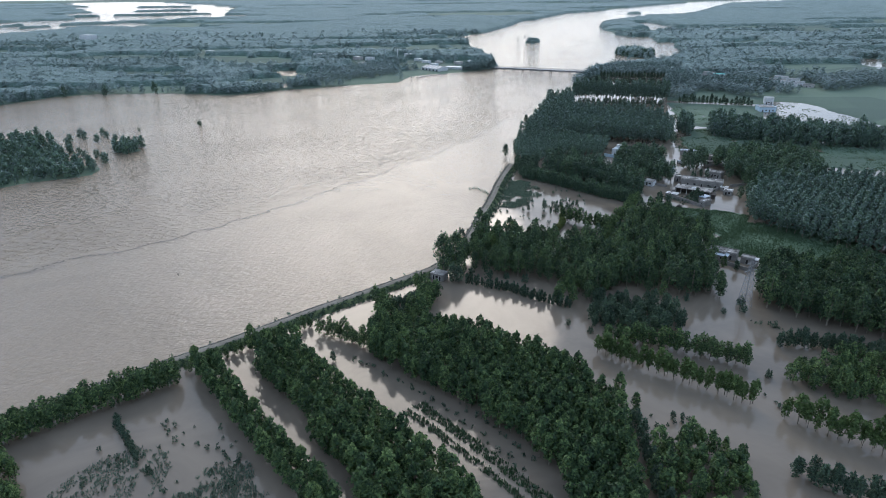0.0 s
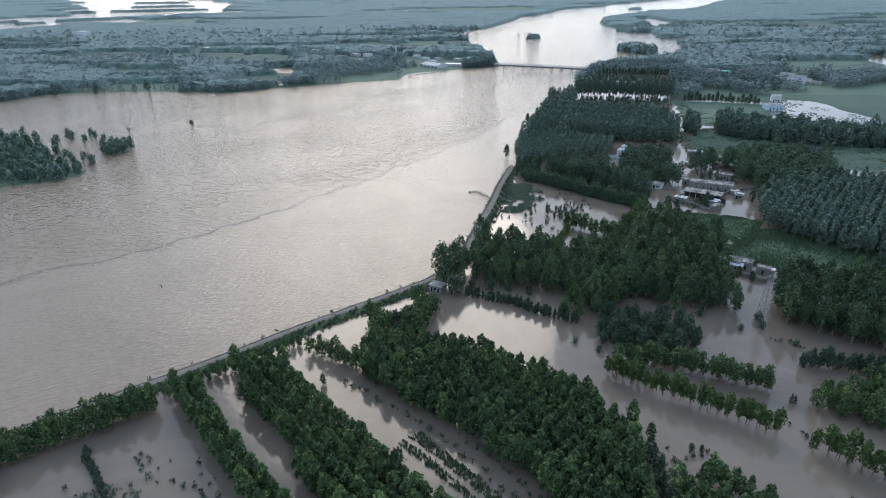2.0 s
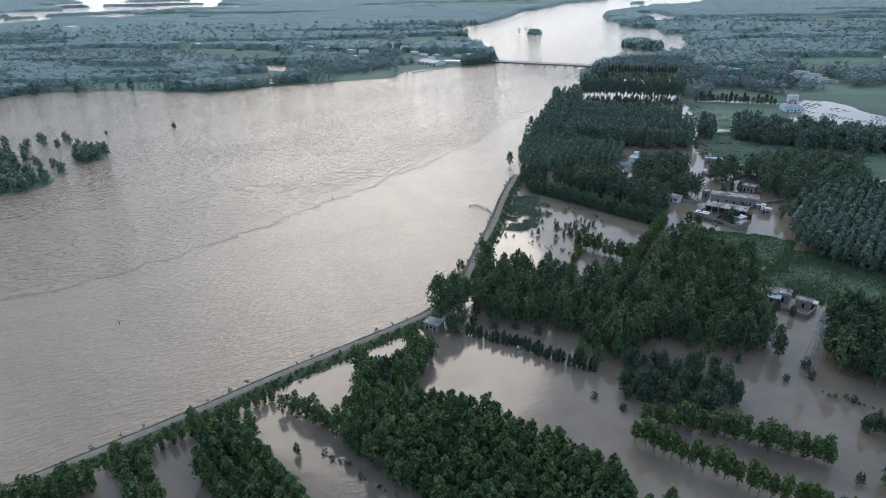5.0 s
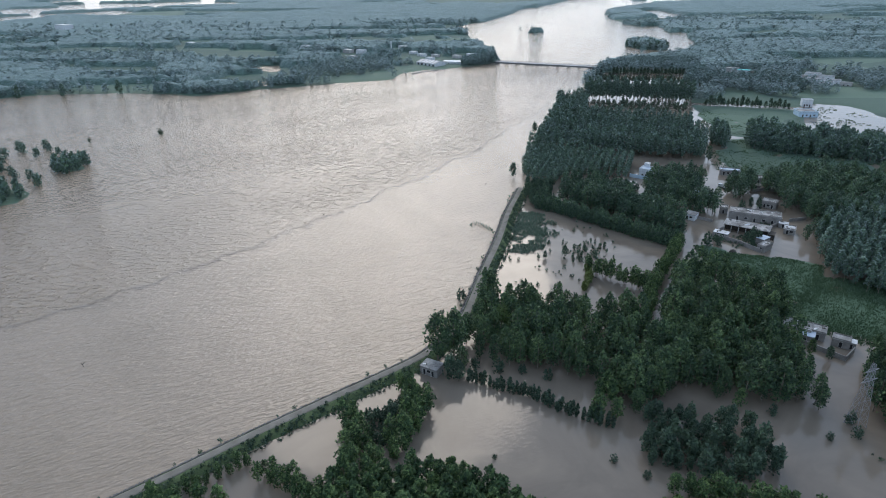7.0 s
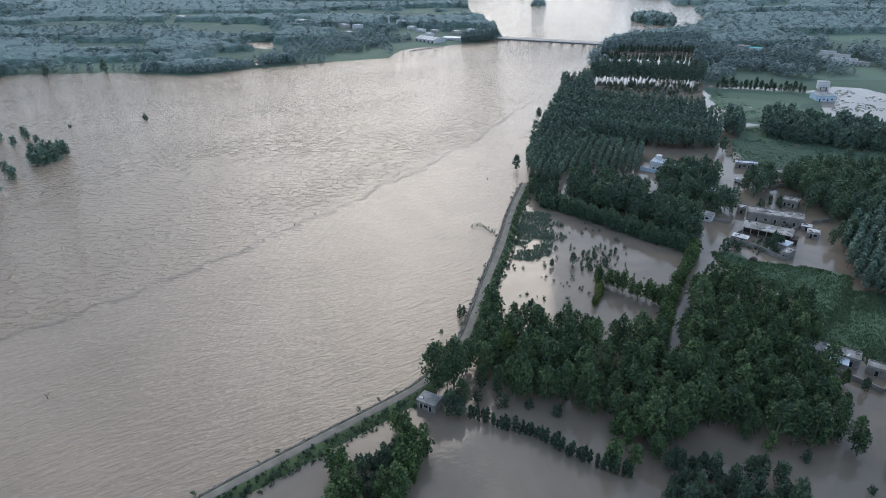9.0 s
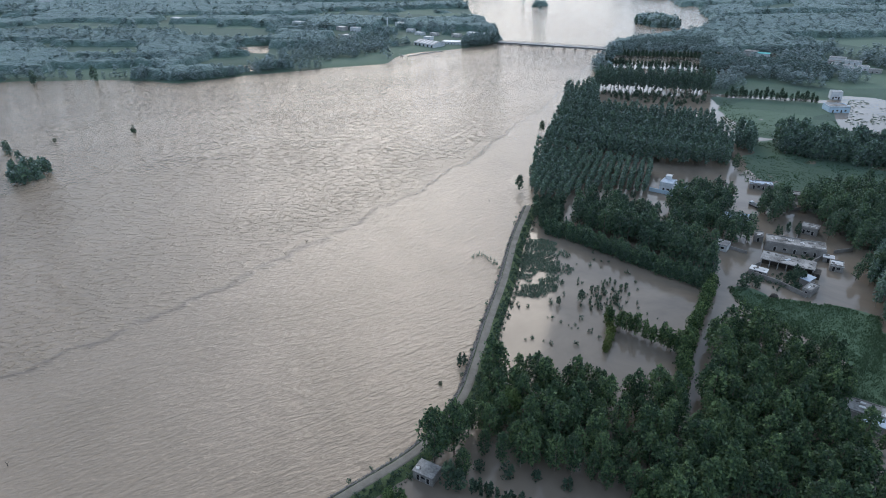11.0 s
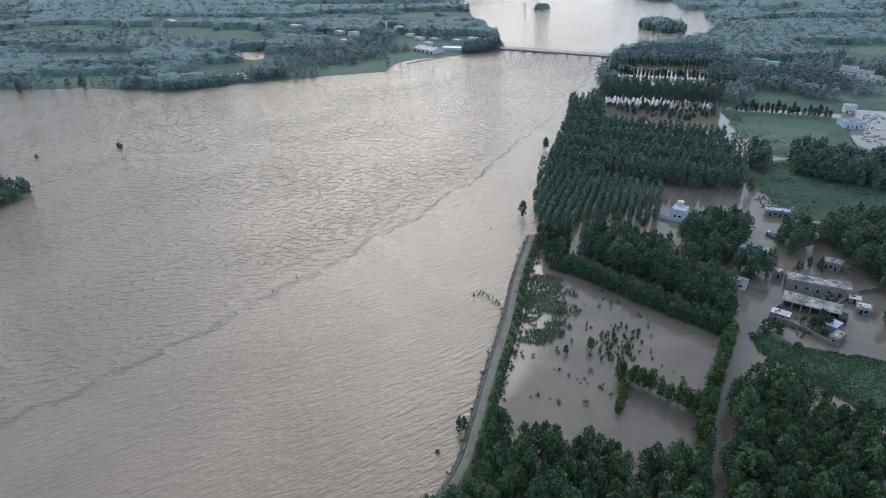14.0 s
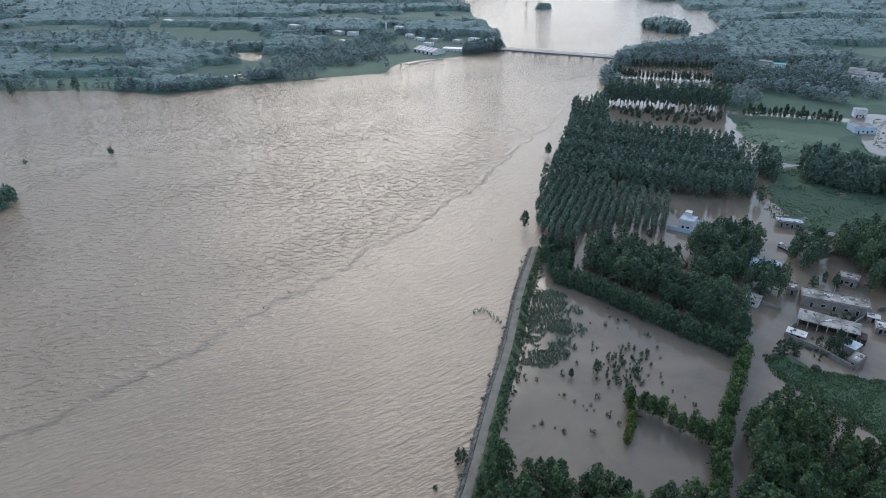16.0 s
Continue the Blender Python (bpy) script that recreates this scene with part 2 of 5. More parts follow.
def value_noise(x, y, size, octaves=3):
    total, weight = 0.0, 0.0
    for k in range(octaves):
        u, v = np.asarray(x) / size * 2 ** k + 17.3 * k, np.asarray(y) / size * 2 ** k + 5.1 * k
        i, j = np.floor(u).astype(int), np.floor(v).astype(int)
        f, g = u - i, v - j
        f, g = f * f * (3 - 2 * f), g * g * (3 - 2 * g)
        at = lambda a, b: LATTICE[(i + a) % 256, (j + b) % 256]
        total = total + ((at(0, 0) * (1 - f) + at(1, 0) * f) * (1 - g) + (at(0, 1) * (1 - f) + at(1, 1) * f) * g) / 2 ** k
        weight += 1 / 2 ** k
    return total / weight


def curve_through(points, step):
    """Evenly spaced points on a smooth line through the given ones."""
    p = [Vector(q) for q in points]
    p = [p[0] * 2 - p[1]] + p + [p[-1] * 2 - p[-2]]
    out = []
    for a, b, c, d in zip(p, p[1:], p[2:], p[3:]):
        n = max(1, round((c - b).length / step))
        for k in range(n):
            t = k / n
            out.append(0.5 * ((2 * b) + (c - a) * t + (2 * a - 5 * b + 4 * c - d) * t * t + (3 * b - a - 3 * c + d) * t ** 3))
    return out + [p[-2]]


def mesh_from(name, verts, quads, mats=(), slots=None, tints=None, smooth=False):
    """A mesh from arrays, its faces all of one size."""
    me = bpy.data.meshes.new(name)
    verts, quads = np.asarray(verts, np.float32), np.asarray(quads, np.int32)
    me.vertices.add(len(verts))
    me.vertices.foreach_set("co", verts.ravel())
    me.loops.add(quads.size)
    me.loops.foreach_set("vertex_index", quads.ravel())
    me.polygons.add(len(quads))
    me.polygons.foreach_set("loop_start", np.arange(0, quads.size, quads.shape[1], dtype=np.int32))
    for m in mats:
        me.materials.append(m)
    if slots is not None:
        me.polygons.foreach_set("material_index", np.asarray(slots, np.int32))
    me.polygons.foreach_set("use_smooth", np.full(len(quads), smooth))
    if tints is not None:
        a = me.attributes.new("tint", "FLOAT", "POINT")
        a.data.foreach_set("value", np.asarray(tints, np.float32))
    me.update(calc_edges=True)
    return me


def part(name, bm, mat, parent=None, label=""):
    me = bpy.data.meshes.new(name)
    bm.to_mesh(me)
    bm.free()
    me.materials.append(mat)
    ob = new(name, me)
    if parent:
        ob.parent = parent
    return tagged(ob, label)


def box(bm, x0, x1, y0, y1, z0, z1, bevel=0.0):
    c = bmesh.ops.create_cube(bm, size=1, matrix=Matrix.Translation(((x0 + x1) / 2, (y0 + y1) / 2, (z0 + z1) / 2)) @ Matrix.Diagonal((x1 - x0, y1 - y0, z1 - z0, 1)))
    if bevel:
        es = list({e for v in c["verts"] for e in v.link_edges})
        bmesh.ops.bevel(bm, geom=es, offset=bevel, segments=1, affect="EDGES")
    return bm


def boxes(*rows, bevel=0.0):
    bm = bmesh.new()
    for r in rows:
        box(bm, *r, bevel=bevel)
    return bm


def beam(bm, a, b, r):
    """A square bar between two points."""
    a, b = Vector(a), Vector(b)
    q = (b - a).to_track_quat("Z", "Y").to_matrix().to_4x4()
    bmesh.ops.create_cube(bm, size=1, matrix=Matrix.Translation((a + b) / 2) @ q @ Matrix.Diagonal((r, r, (b - a).length, 1)))


def thing(name, m, label, category, group="", kind=""):
    e = new(name)
    e.empty_display_size = 0.5
    e.matrix_world = m
    return tagged(e, label, category, group, kind)


# ---- plan of the land ----
DIKE = [(43, 392), (33, 357), (25, 322), (18, 296), (11, 268), (8, 257), (2.7, 246), (-5.5, 233.8), (-17.8, 223.2), (-33, 211), (-49, 198), (-65, 184), (-80, 171.8), (-93, 161.4), (-105, 151.8), (-117, 142.6), (-151, 117), (-301, 5)]
WEST = [(-443, 632), (-428, 654), (-414, 680), (-390, 693), (-317, 696), (-273, 692), (-231, 675), (-211, 688), (-179, 709), (-120, 733), (-54, 758), (-45, 800), (-18, 823), (10, 831), (48, 856), (69, 877), (70, 984), (58, 1092), (50, 1192), (34, 1339), (27, 1395), (97, 1511), (179, 1755), (235, 1977), (304, 2054), (427, 2353), (578, 2492), (829, 2860), (1113, 3198), (1485, 3513), (2400, 4200)]
EAST = [(2600, 3900), (1266, 2987), (971, 2479), (830, 2211), (640, 2076), (423, 1780), (384, 1611), (366, 1405), (385, 1344), (422, 1352), (399, 1226), (424, 1223), (378, 1030), (339, 957), (289, 913), (215, 870), (184, 822), (160, 750), (140, 704), (102, 646), (93, 605), (77, 544), (61, 487), (52, 457), (45, 415)]
RIVER = [(-1500, -400), (-900, 200), (-620, 480)] + WEST + EAST + DIKE + [(-900, -500)]
BAY = [(-1500, 1560), (-1076, 1605), (-994, 1784), (-819, 1820), (-896, 2033), (-818, 2198), (-672, 2378), (-1018, 3308), (-1343, 3913), (-2117, 4645), (-2600, 4600), (-1646, 2987), (-1336, 2341), (-1500, 2039), (-2600, 2000), (-2600, 1500)]
ISLAND = [(-420, 330), (-340, 338), (-261, 352), (-249, 364), (-218, 378), (-222, 394), (-250, 408), (-284, 452), (-317, 476), (-420, 470)]
ISLET = [(-228, 425), (-214, 442), (-225, 460), (-241, 450)]
ISLETS = [([(-1114, 1985), (-1040, 2050), (-965, 2121)], 26), ([(-1377, 2483), (-1305, 2505)], 14), ([(-1242, 2572), (-1073, 2531)], 16), ([(-1068, 2572), (-924, 2624)], 16), ([(-1300, 1890), (-1250, 1964)], 8), ([(-1175, 1853), (-1141, 1916)], 7), ([(-939, 2146), (-918, 2204)], 7), ([(-1330, 2950), (-1120, 2990)], 18), ([(-1560, 3500), (-1330, 3460)], 22),
          ([(160, 1252), (175, 1258)], 6), ([(632, 2255), (652, 2275)], 14), ([(237, 1955), (262, 1985)], 13)]
RIVER_ISLE = [(268, 1026), (283, 980), (313, 977), (336, 1050), (317, 1090), (285, 1075)]
DRY = [
    [(110, 313), (121, 303), (134, 300), (147, 294), (130, 266), (125, 277), (119, 291), (110, 302)],
    [(145, 280), (163, 276), (176, 262), (184, 240), (168, 226), (150, 236), (135, 241), (124, 247), (118, 254), (127, 263)],
    [(168, 462), (188, 464), (192, 486), (214, 490), (222, 462), (262, 440), (330, 418), (310, 370), (260, 368), (226, 390), (201, 407), (187, 409), (171, 410), (159, 414)],
    [(216, 601), (230, 591), (250, 586), (275, 588), (282, 571), (262, 512), (259, 492), (213, 498), (203, 503), (188, 508), (190, 530)],
    [(238, 633), (267, 669), (294, 640), (307, 623), (294, 607), (262, 611)],
    [(369, 688), (398, 649), (470, 630), (420, 548), (365, 574), (353, 619)],
]
PONDS = [
    [(309, 606), (337, 598), (343, 536), (346, 491), (328, 462), (288, 488), (266, 517), (290, 580)],
    [(577, 932), (632, 934), (553, 811), (561, 868)],
    [(344, 788), (380, 768), (366, 747), (335, 775)],
    [(-238, 864), (-199, 878), (-188, 825), (-228, 830)],
    [(-215, 745), (-185, 760), (-180, 730), (-205, 715)],
    [(500, 1780), (557, 1807), (558, 1690), (575, 1509), (545, 1455), (498, 1502), (478, 1560)],
    [(165, 790), (285, 775), (283, 690), (220, 650), (160, 690)],
]


POND_ROAD = [(214, 611), (252, 601), (290, 588), (310, 575)]
LANE = [(140, 371), (152, 402), (162, 426), (174, 480), (189, 515), (204, 600), (216, 645), (225, 700)]


def land_height(x, y):
    """Height of the ground over the flood's level."""
    n = value_noise(x, y, 60)
    mid = np.interp(y, [0, 450, 700, 850, 1000, 1400, 2000, 3000, 5000], [-220, -180, 0, 125, 220, 200, 500, 1050, 1900])
    out = -depth_in(RIVER, x, y) + (value_noise(x, y, 25) - 0.5) * 7
    east = x > mid
    edge = np.interp(x, [150, 200, 225, 300, 600], [690, 650, 540, 405, 320])
    wet = np.clip((y - edge + (value_noise(x, y, 70) - 0.5) * 70) * 0.025, -0.6, 0.6)
    h = np.where(east, wet, 0.8) + (n - 0.5) * 0.5
    for p in DRY:
        h = np.maximum(h, np.clip((depth_in(p, x, y) + 3.5 + (value_noise(x, y, 12) - 0.45) * 8) * 0.06, -0.6, 0.22) + (value_noise(x, y, 11, 2) - 0.5) * 0.75 * inside(p, x, y))
    for p in PONDS:
        h = np.minimum(h, np.clip(-(depth_in(p, x, y) + (value_noise(x, y, 14) - 0.5) * 12) * 0.08, -0.6, 3))
    h = np.minimum(h, np.clip((np.minimum(distance_to(LANE, x, y), distance_to(POND_ROAD, x, y)) - 4.5 + (value_noise(x, y, 10) - 0.5) * 5) * 0.12, -0.6, 3))
    bay = depth_in(BAY, x, y) + (value_noise(x, y * 2.2, 220) - 0.5) * 260
    h = np.minimum(h, np.clip(-bay * 0.02, -2, 2))
    h = np.minimum(h, np.clip(out * 0.09, -3, 3))
    for line, w in ISLETS:
        h = np.maximum(h, np.clip((w - distance_to(line, x, y) + (value_noise(x, y, 30) - 0.5) * w) * 0.06, -3, 0.4))
    for p in (ISLAND, ISLET, RIVER_ISLE):
        h = np.maximum(h, np.clip((depth_in(p, x, y) + (value_noise(x, y, 18) - 0.6) * 12) * 0.07, -3, 0.3))
    return h


def spread(fine0, fine1, step, far0, far1, grow):
    up, down = [fine1], [fine0]
    while up[-1] < far1:
        up.append(up[-1] + step + (up[-1] - fine1) * grow)
    while down[-1] > far0:
        down.append(down[-1] - step - (fine0 - down[-1]) * grow)
    return np.array(down[:0:-1] + list(np.arange(fine0, fine1, step)) + up)


gx, gy = spread(-330, 360, 6.5, -5200, 5200, 0.05), spread(100, 640, 5.0, -5200, 5400, 0.025)
GX, GY = np.meshgrid(gx, gy)
GZ = land_height(GX, GY)
ni, nj = len(gx), len(gy)
idx = np.arange(ni * nj).reshape(nj, ni)
ground = new("ground", mesh_from("ground", np.stack([GX.ravel(), GY.ravel(), GZ.ravel()], 1), np.stack([idx[:-1, :-1].ravel(), idx[:-1, 1:].ravel(), idx[1:, 1:].ravel(), idx[1:, :-1].ravel()], 1), [GRASS], smooth=True))
tagged(ground, "green flooded farmland and pasture reaching the horizon", "ground", kind="structure")


def flat_sheet(name, outline, z, mat, label):
    bm = bmesh.new()
    bm.faces.new([bm.verts.new((x, y, z)) for x, y in outline])
    bmesh.ops.triangulate(bm, faces=bm.faces[:])
    return tagged(part(name, bm, mat), label, "water", kind="structure")


flat_sheet("river_water", [(-5200, -5200), (5200, -5200), (5200, 5400), (-5200, 5400)], 0.0, RIVER_WATER, "wide silty brown river in flood with choppy current")
flat_sheet("flood_water", [(p[0] + 2.5, p[1] - 2.0) for p in DIKE[::-1]] + [(60, 440), (72, 500), (95, 560), (115, 640), (165, 730), (178, 800), (185, 815), (420, 1000), (900, 1150), (900, -300), (-300, -300)], 0.05, FLOOD_WATER, "still brown floodwater over fields and groves")

# ---- dike with its gravel track ----


def loft(name, line, section, mat, rough=0.0, seed=1):
    """A strip of the given cross-section (offset to the right of the way, height) along a line."""
    rs = np.random.RandomState(seed)
    vs = []
    for i, p in enumerate(line):
        a, b = line[max(0, i - 1)], line[min(len(line) - 1, i + 1)]
        d = (b - a).normalized()
        side = Vector((d.y, -d.x))
        for o, z in section:
            q = p + side * (o + rs.uniform(-rough, rough))
            vs.append((q.x, q.y, z + rs.uniform(-rough, rough) * 0.4))
    k = len(section)
    qs = [(i * k + j, i * k + j + 1, (i + 1) * k + j + 1, (i + 1) * k + j) for i in range(len(line) - 1) for j in range(k - 1)]
    return new(name, mesh_from(name, vs, qs, [mat], smooth=True))


way = curve_through([(*p,) for p in DIKE[::-1]], 2.0)
dike = loft("dike", way, [(-4.2, -1.6), (-2.6, -0.2), (-1.7, 0.8), (-1.3, 0.93), (1.3, 0.93), (2.1, 0.9), (3.2, 0.55), (5.0, -0.2), (7.5, -1.2)], VERGE, 0.16)
tagged(dike, "low earth dike with a grassy landward slope", "dike", kind="structure")
track = loft("road", way, [(-1.25, 0.9), (-1.18, 0.985), (-0.6, 1.01), (0, 1.03), (0.6, 1.01), (1.18, 0.985), (1.25, 0.9)], GRAVEL, 0.03, 2)
tagged(track, "narrow pale gravel track along the dike crest", "road", kind="structure")
revetment = loft("revetment", way, [(-4.0, -1.3), (-2.8, -0.1), (-2.3, 0.4), (-1.95, 0.8), (-1.75, 0.99), (-1.5, 0.99), (-1.46, 0.8)], RUBBLE, 0.12, 3)
tagged(revetment, "rough stone facing along the river side", "stone facing", kind="structure")

# ---- trees ----


def crown_cards(rs, base, top, radius, lobes, count, size, slim=1.0, rise=0.55, flat=0.0):
    """Leaf sprays set round the lobes of a crown, as small triangles."""
    f = (np.arange(lobes) + rs.rand(lobes) * 0.7) / lobes
    ang = np.arange(lobes) * 2.4 + rs.rand(lobes) * 1.2
    prof = np.sin(np.pi * np.clip(0.16 + 0.80 * f, 0, 1)) ** slim
    lc = np.stack([np.cos(ang) * prof * radius * 0.55, np.sin(ang) * prof * radius * 0.55, base + (top - base) * (0.08 + 0.88 * f)], 1)
    lr = radius * (0.32 + 0.28 * prof) * rs.uniform(0.8, 1.15, lobes)
    k = rs.randint(0, lobes, count)
    d = rs.normal(size=(count, 3))
    d[:, 2] += 0.25
    if flat:
        d[:, 2] = np.abs(d[:, 2])
    d /= np.linalg.norm(d, axis=1)[:, None]
    c = lc[k] + d * (lr[k] * rs.uniform(0.55, 1.05, count))[:, None] * np.array([1, 1, 1.25])
    shoot = rs.rand(count) < (0.22 if rise > 0.3 else 0.0)  # upright leading shoots above each lobe
    up = rs.uniform(0.7, 1.75, count)
    thin = lr[k] * 0.34 * (1.85 - up)
    c[shoot] = (lc[k] + np.stack([d[:, 0] * thin, d[:, 1] * thin, lr[k] * up], 1))[shoot]
    n = d + rs.normal(size=(count, 3)) * (0.5 if flat < 0.5 else 0.22) + np.array([0, 0, flat])
    n /= np.linalg.norm(n, axis=1)[:, None]
    u = d * 0.5 + np.array([0, 0, rise]) + rs.normal(size=(count, 3)) * 0.5
    u -= n * (u * n).sum(1)[:, None]
    u /= np.linalg.norm(u, axis=1)[:, None]
    w = np.cross(n, u)
    s = size * rs.uniform(0.65, 1.3, count)[:, None]
    q = np.stack([c + u * s * 0.7, c - u * s * 0.3 - w * s * 0.44 + n * s * 0.1, c - u * s * 0.42 + w * s * 0.44 - n * s * 0.15], 1)
    return q.reshape(-1, 3), np.arange(count * 3).reshape(-1, 3), np.repeat(rs.rand(lobes)[k], 3)


def stems(rs, height, r, sides, limbs, base, radius):
    """A tapered, slightly bent trunk with limbs."""
    vs, qs = [], []

    def tube(points, radii):
        o = len(vs)
        for p, rr in zip(points, radii):
            for k in range(sides):
                a = 2 * math.pi * k / sides
                vs.append((p[0] + rr * math.cos(a), p[1] + rr * math.sin(a), p[2]))
        for i in range(len(points) - 1):
            for k in range(sides):
                qs.append((o + i * sides + k, o + i * sides + (k + 1) % sides, o + (i + 1) * sides + (k + 1) % sides, o + (i + 1) * sides + k))

    bend = rs.normal(size=2) * height * 0.02
    tube([(0, 0, -1.2), (bend[0] * 0.3, bend[1] * 0.3, height * 0.3), (bend[0], bend[1], height * 0.62), (bend[0] * 0.6, bend[1] * 0.6, height * 0.92)], [r * 1.15, r * 0.9, r * 0.6, r * 0.15])
    for i in range(limbs):
        z = base + (height - base) * (0.1 + 0.6 * i / max(1, limbs))
        a = 2.4 * i + rs.rand()
        l = radius * rs.uniform(0.6, 0.9)
        tube([(0, 0, z), (math.cos(a) * l, math.sin(a) * l, z + l * 0.9)], [r * 0.4, r * 0.08])
    qs = np.array(qs)
    return np.array(vs), np.concatenate([qs[:, :3], qs[:, [0, 2, 3]]]), np.full(len(vs), 0.5)


class Kind:
    """A kind of tree in several shapes: unit height 1 = given height in metres."""

    def __init__(self, name, height, radius, clear, shapes, lobes, count, size, leaf, slim=1.0, limbs=3, sides=4, trunk=0.13, seed=1, rise=0.55, flat=0.0):
        self.name, self.leaf, self.height, self.radius = name, leaf, height, radius
        rs = np.random.RandomState(seed)
        self.crowns = [crown_cards(rs, clear * rs.uniform(0.8, 1.2), height * rs.uniform(0.92, 1.06), radius * rs.uniform(0.88, 1.12), lobes, count, size, slim, rise, flat) for _ in range(shapes)]
        self.trunks = [stems(rs, height, trunk, sides, limbs, clear, radius) if sides else None for _ in range(shapes)]
        self.meshes = {}

    def grove(self, name, spots, label, category="trees", group="", spread=0.16, seed=3, lean=0.0, tint=(0.0, 1.0)):
        """Many trees joined into one mesh."""
        rs = np.random.RandomState(seed)
        V, Q, S, T, o = [], [], [], [], 0
        for x, y, z in spots:
            k = rs.randint(len(self.crowns))
            a, s = rs.rand() * 6.283, 1 + rs.normal() * spread
            s = min(max(s, 0.6), 1.4)
            tv = tint[0] + (tint[1] - tint[0]) * rs.rand()
            wide = s * rs.uniform(0.88, 1.14)
            ca, sa = math.cos(a) * wide, math.sin(a) * wide
            for slot, shape in enumerate((self.crowns[k], self.trunks[k])):
                if not shape:
                    continue
                v, q, lobe = shape
                V.append(np.stack([v[:, 0] * ca - v[:, 1] * sa + x, v[:, 0] * sa + v[:, 1] * ca + y, v[:, 2] * s + z], 1))
                Q.append(q + o)
                S.append(np.full(len(q), slot))
                T.append(0.5 * tv + 0.5 * lobe)
                o += len(v)
        if not V:
            return None
        ob = new(name, mesh_from(name, np.concatenate(V), np.concatenate(Q), [self.leaf, BARK], np.concatenate(S), np.concatenate(T)))
        return tagged(ob, label, category, group, "stuff")

    def tree(self, name, x, y, z, s, label, category="tree", group="", seed=0):
        """One tree of its own, trunk and crown."""
        k = seed % len(self.crowns)
        if k not in self.meshes:
            v, q, lobe = self.crowns[k]
            w, r, _ = self.trunks[k]
            self.meshes[k] = (mesh_from("crown", v, q, [self.leaf], tints=0.25 + 0.5 * lobe), mesh_from("trunk", w, r, [BARK]))
        m = Matrix.Translation((x, y, z)) @ Matrix.Rotation(seed * 2.39, 4, "Z") @ Matrix.Diagonal((s * (0.9 + 0.2 * (seed * 0.37 % 1)), s, s, 1))
        e = thing(name, m, label, category, group)
        for n, me in zip(("crown", "trunk"), self.meshes[k]):
            new(n, me).parent = e
        return e


POPLAR = Kind("poplar", 9.8, 2.2, 1.6, 8, 13, 600, 0.66, LEAF, 0.85, 0, 4, flat=0.25)
POPLAR_LOW = Kind("poplar", 6.8, 1.6, 1.0, 6, 13, 440, 0.52, LEAF, 0.8, 2, 4, 0.09, flat=0.25)
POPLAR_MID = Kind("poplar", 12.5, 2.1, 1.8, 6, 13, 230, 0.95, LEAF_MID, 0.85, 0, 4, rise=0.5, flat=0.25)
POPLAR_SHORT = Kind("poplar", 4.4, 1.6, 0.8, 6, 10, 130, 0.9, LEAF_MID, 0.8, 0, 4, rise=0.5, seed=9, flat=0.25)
ROUND = Kind("round_tree", 9.0, 3.2, 1.2, 2, 24, 1500, 0.46, LEAF_LIGHT, 0.6, 3, 4, 0.2, seed=12)
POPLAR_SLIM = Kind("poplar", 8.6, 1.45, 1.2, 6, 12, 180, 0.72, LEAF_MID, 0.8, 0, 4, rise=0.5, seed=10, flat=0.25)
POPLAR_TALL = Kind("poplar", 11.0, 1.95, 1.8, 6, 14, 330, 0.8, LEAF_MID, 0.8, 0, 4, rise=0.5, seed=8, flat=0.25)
BROAD = Kind("broadleaf", 11.4, 2.7, 1.4, 8, 20, 720, 0.56, LEAF_DEEP, 0.95, 1, 4, 0.2, flat=0.12)
SPREADING = Kind("spreading_tree", 12.0, 3.0, 1.4, 5, 26, 1700, 0.5, LEAF_DEEP, 0.85, 2, 4, 0.2, flat=0.1)
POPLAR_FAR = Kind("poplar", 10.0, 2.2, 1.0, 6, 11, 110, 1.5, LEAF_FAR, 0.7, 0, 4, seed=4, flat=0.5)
BROAD_NEAR = Kind("broadleaf", 10.8, 2.9, 1.2, 7, 19, 540, 0.64, LEAF_NEAR, 0.65, 1, 4, 0.18, flat=0.25)
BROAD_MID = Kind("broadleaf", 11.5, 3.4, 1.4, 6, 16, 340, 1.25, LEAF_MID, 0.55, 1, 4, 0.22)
YOUNG = Kind("willow", 6.2, 1.4, 2.0, 6, 10, 300, 0.52, LEAF_LIGHT, 0.6, 3, 4, 0.08)
DULL = Kind("acacia", 6.5, 1.7, 0.9, 6, 12, 380, 0.55, LEAF_DULL, 0.7, 3, 4, 0.09)
LEAFY = Kind("poplar", 6.5, 1.8, 1.0, 6, 13, 420, 0.5, LEAF, 0.65, 3, 4, 0.09, flat=0.25)
BUSH = Kind("bush", 2.6, 1.5, 0.1, 5, 9, 220, 0.45, LEAF_DULL, 0.5, 3, 4, 0.06)
HEDGE = Kind("cypress", 4.6, 0.85, 0.3, 4, 11, 220, 0.46, LEAF_DULL, 0.9, 0, 4, 0.06)
SHRUB = Kind("shrub", 4.4, 1.7, 0.2, 5, 14, 420, 0.46, LEAF_NEAR, 0.45, 0, 4, 0.06)
TALL = Kind("tall_poplar", 16.5, 2.2, 3.0, 5, 15, 240, 1.2, LEAF_MID, 0.6, 2, 4, 0.16)
ISLE = Kind("islet", 6.5, 2.8, 0.3, 5, 12, 240, 0.95, LEAF_MID, 0.5, 2, 4, 0.09)
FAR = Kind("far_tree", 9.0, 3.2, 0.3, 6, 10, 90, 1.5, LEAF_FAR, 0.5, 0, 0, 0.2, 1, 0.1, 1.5)
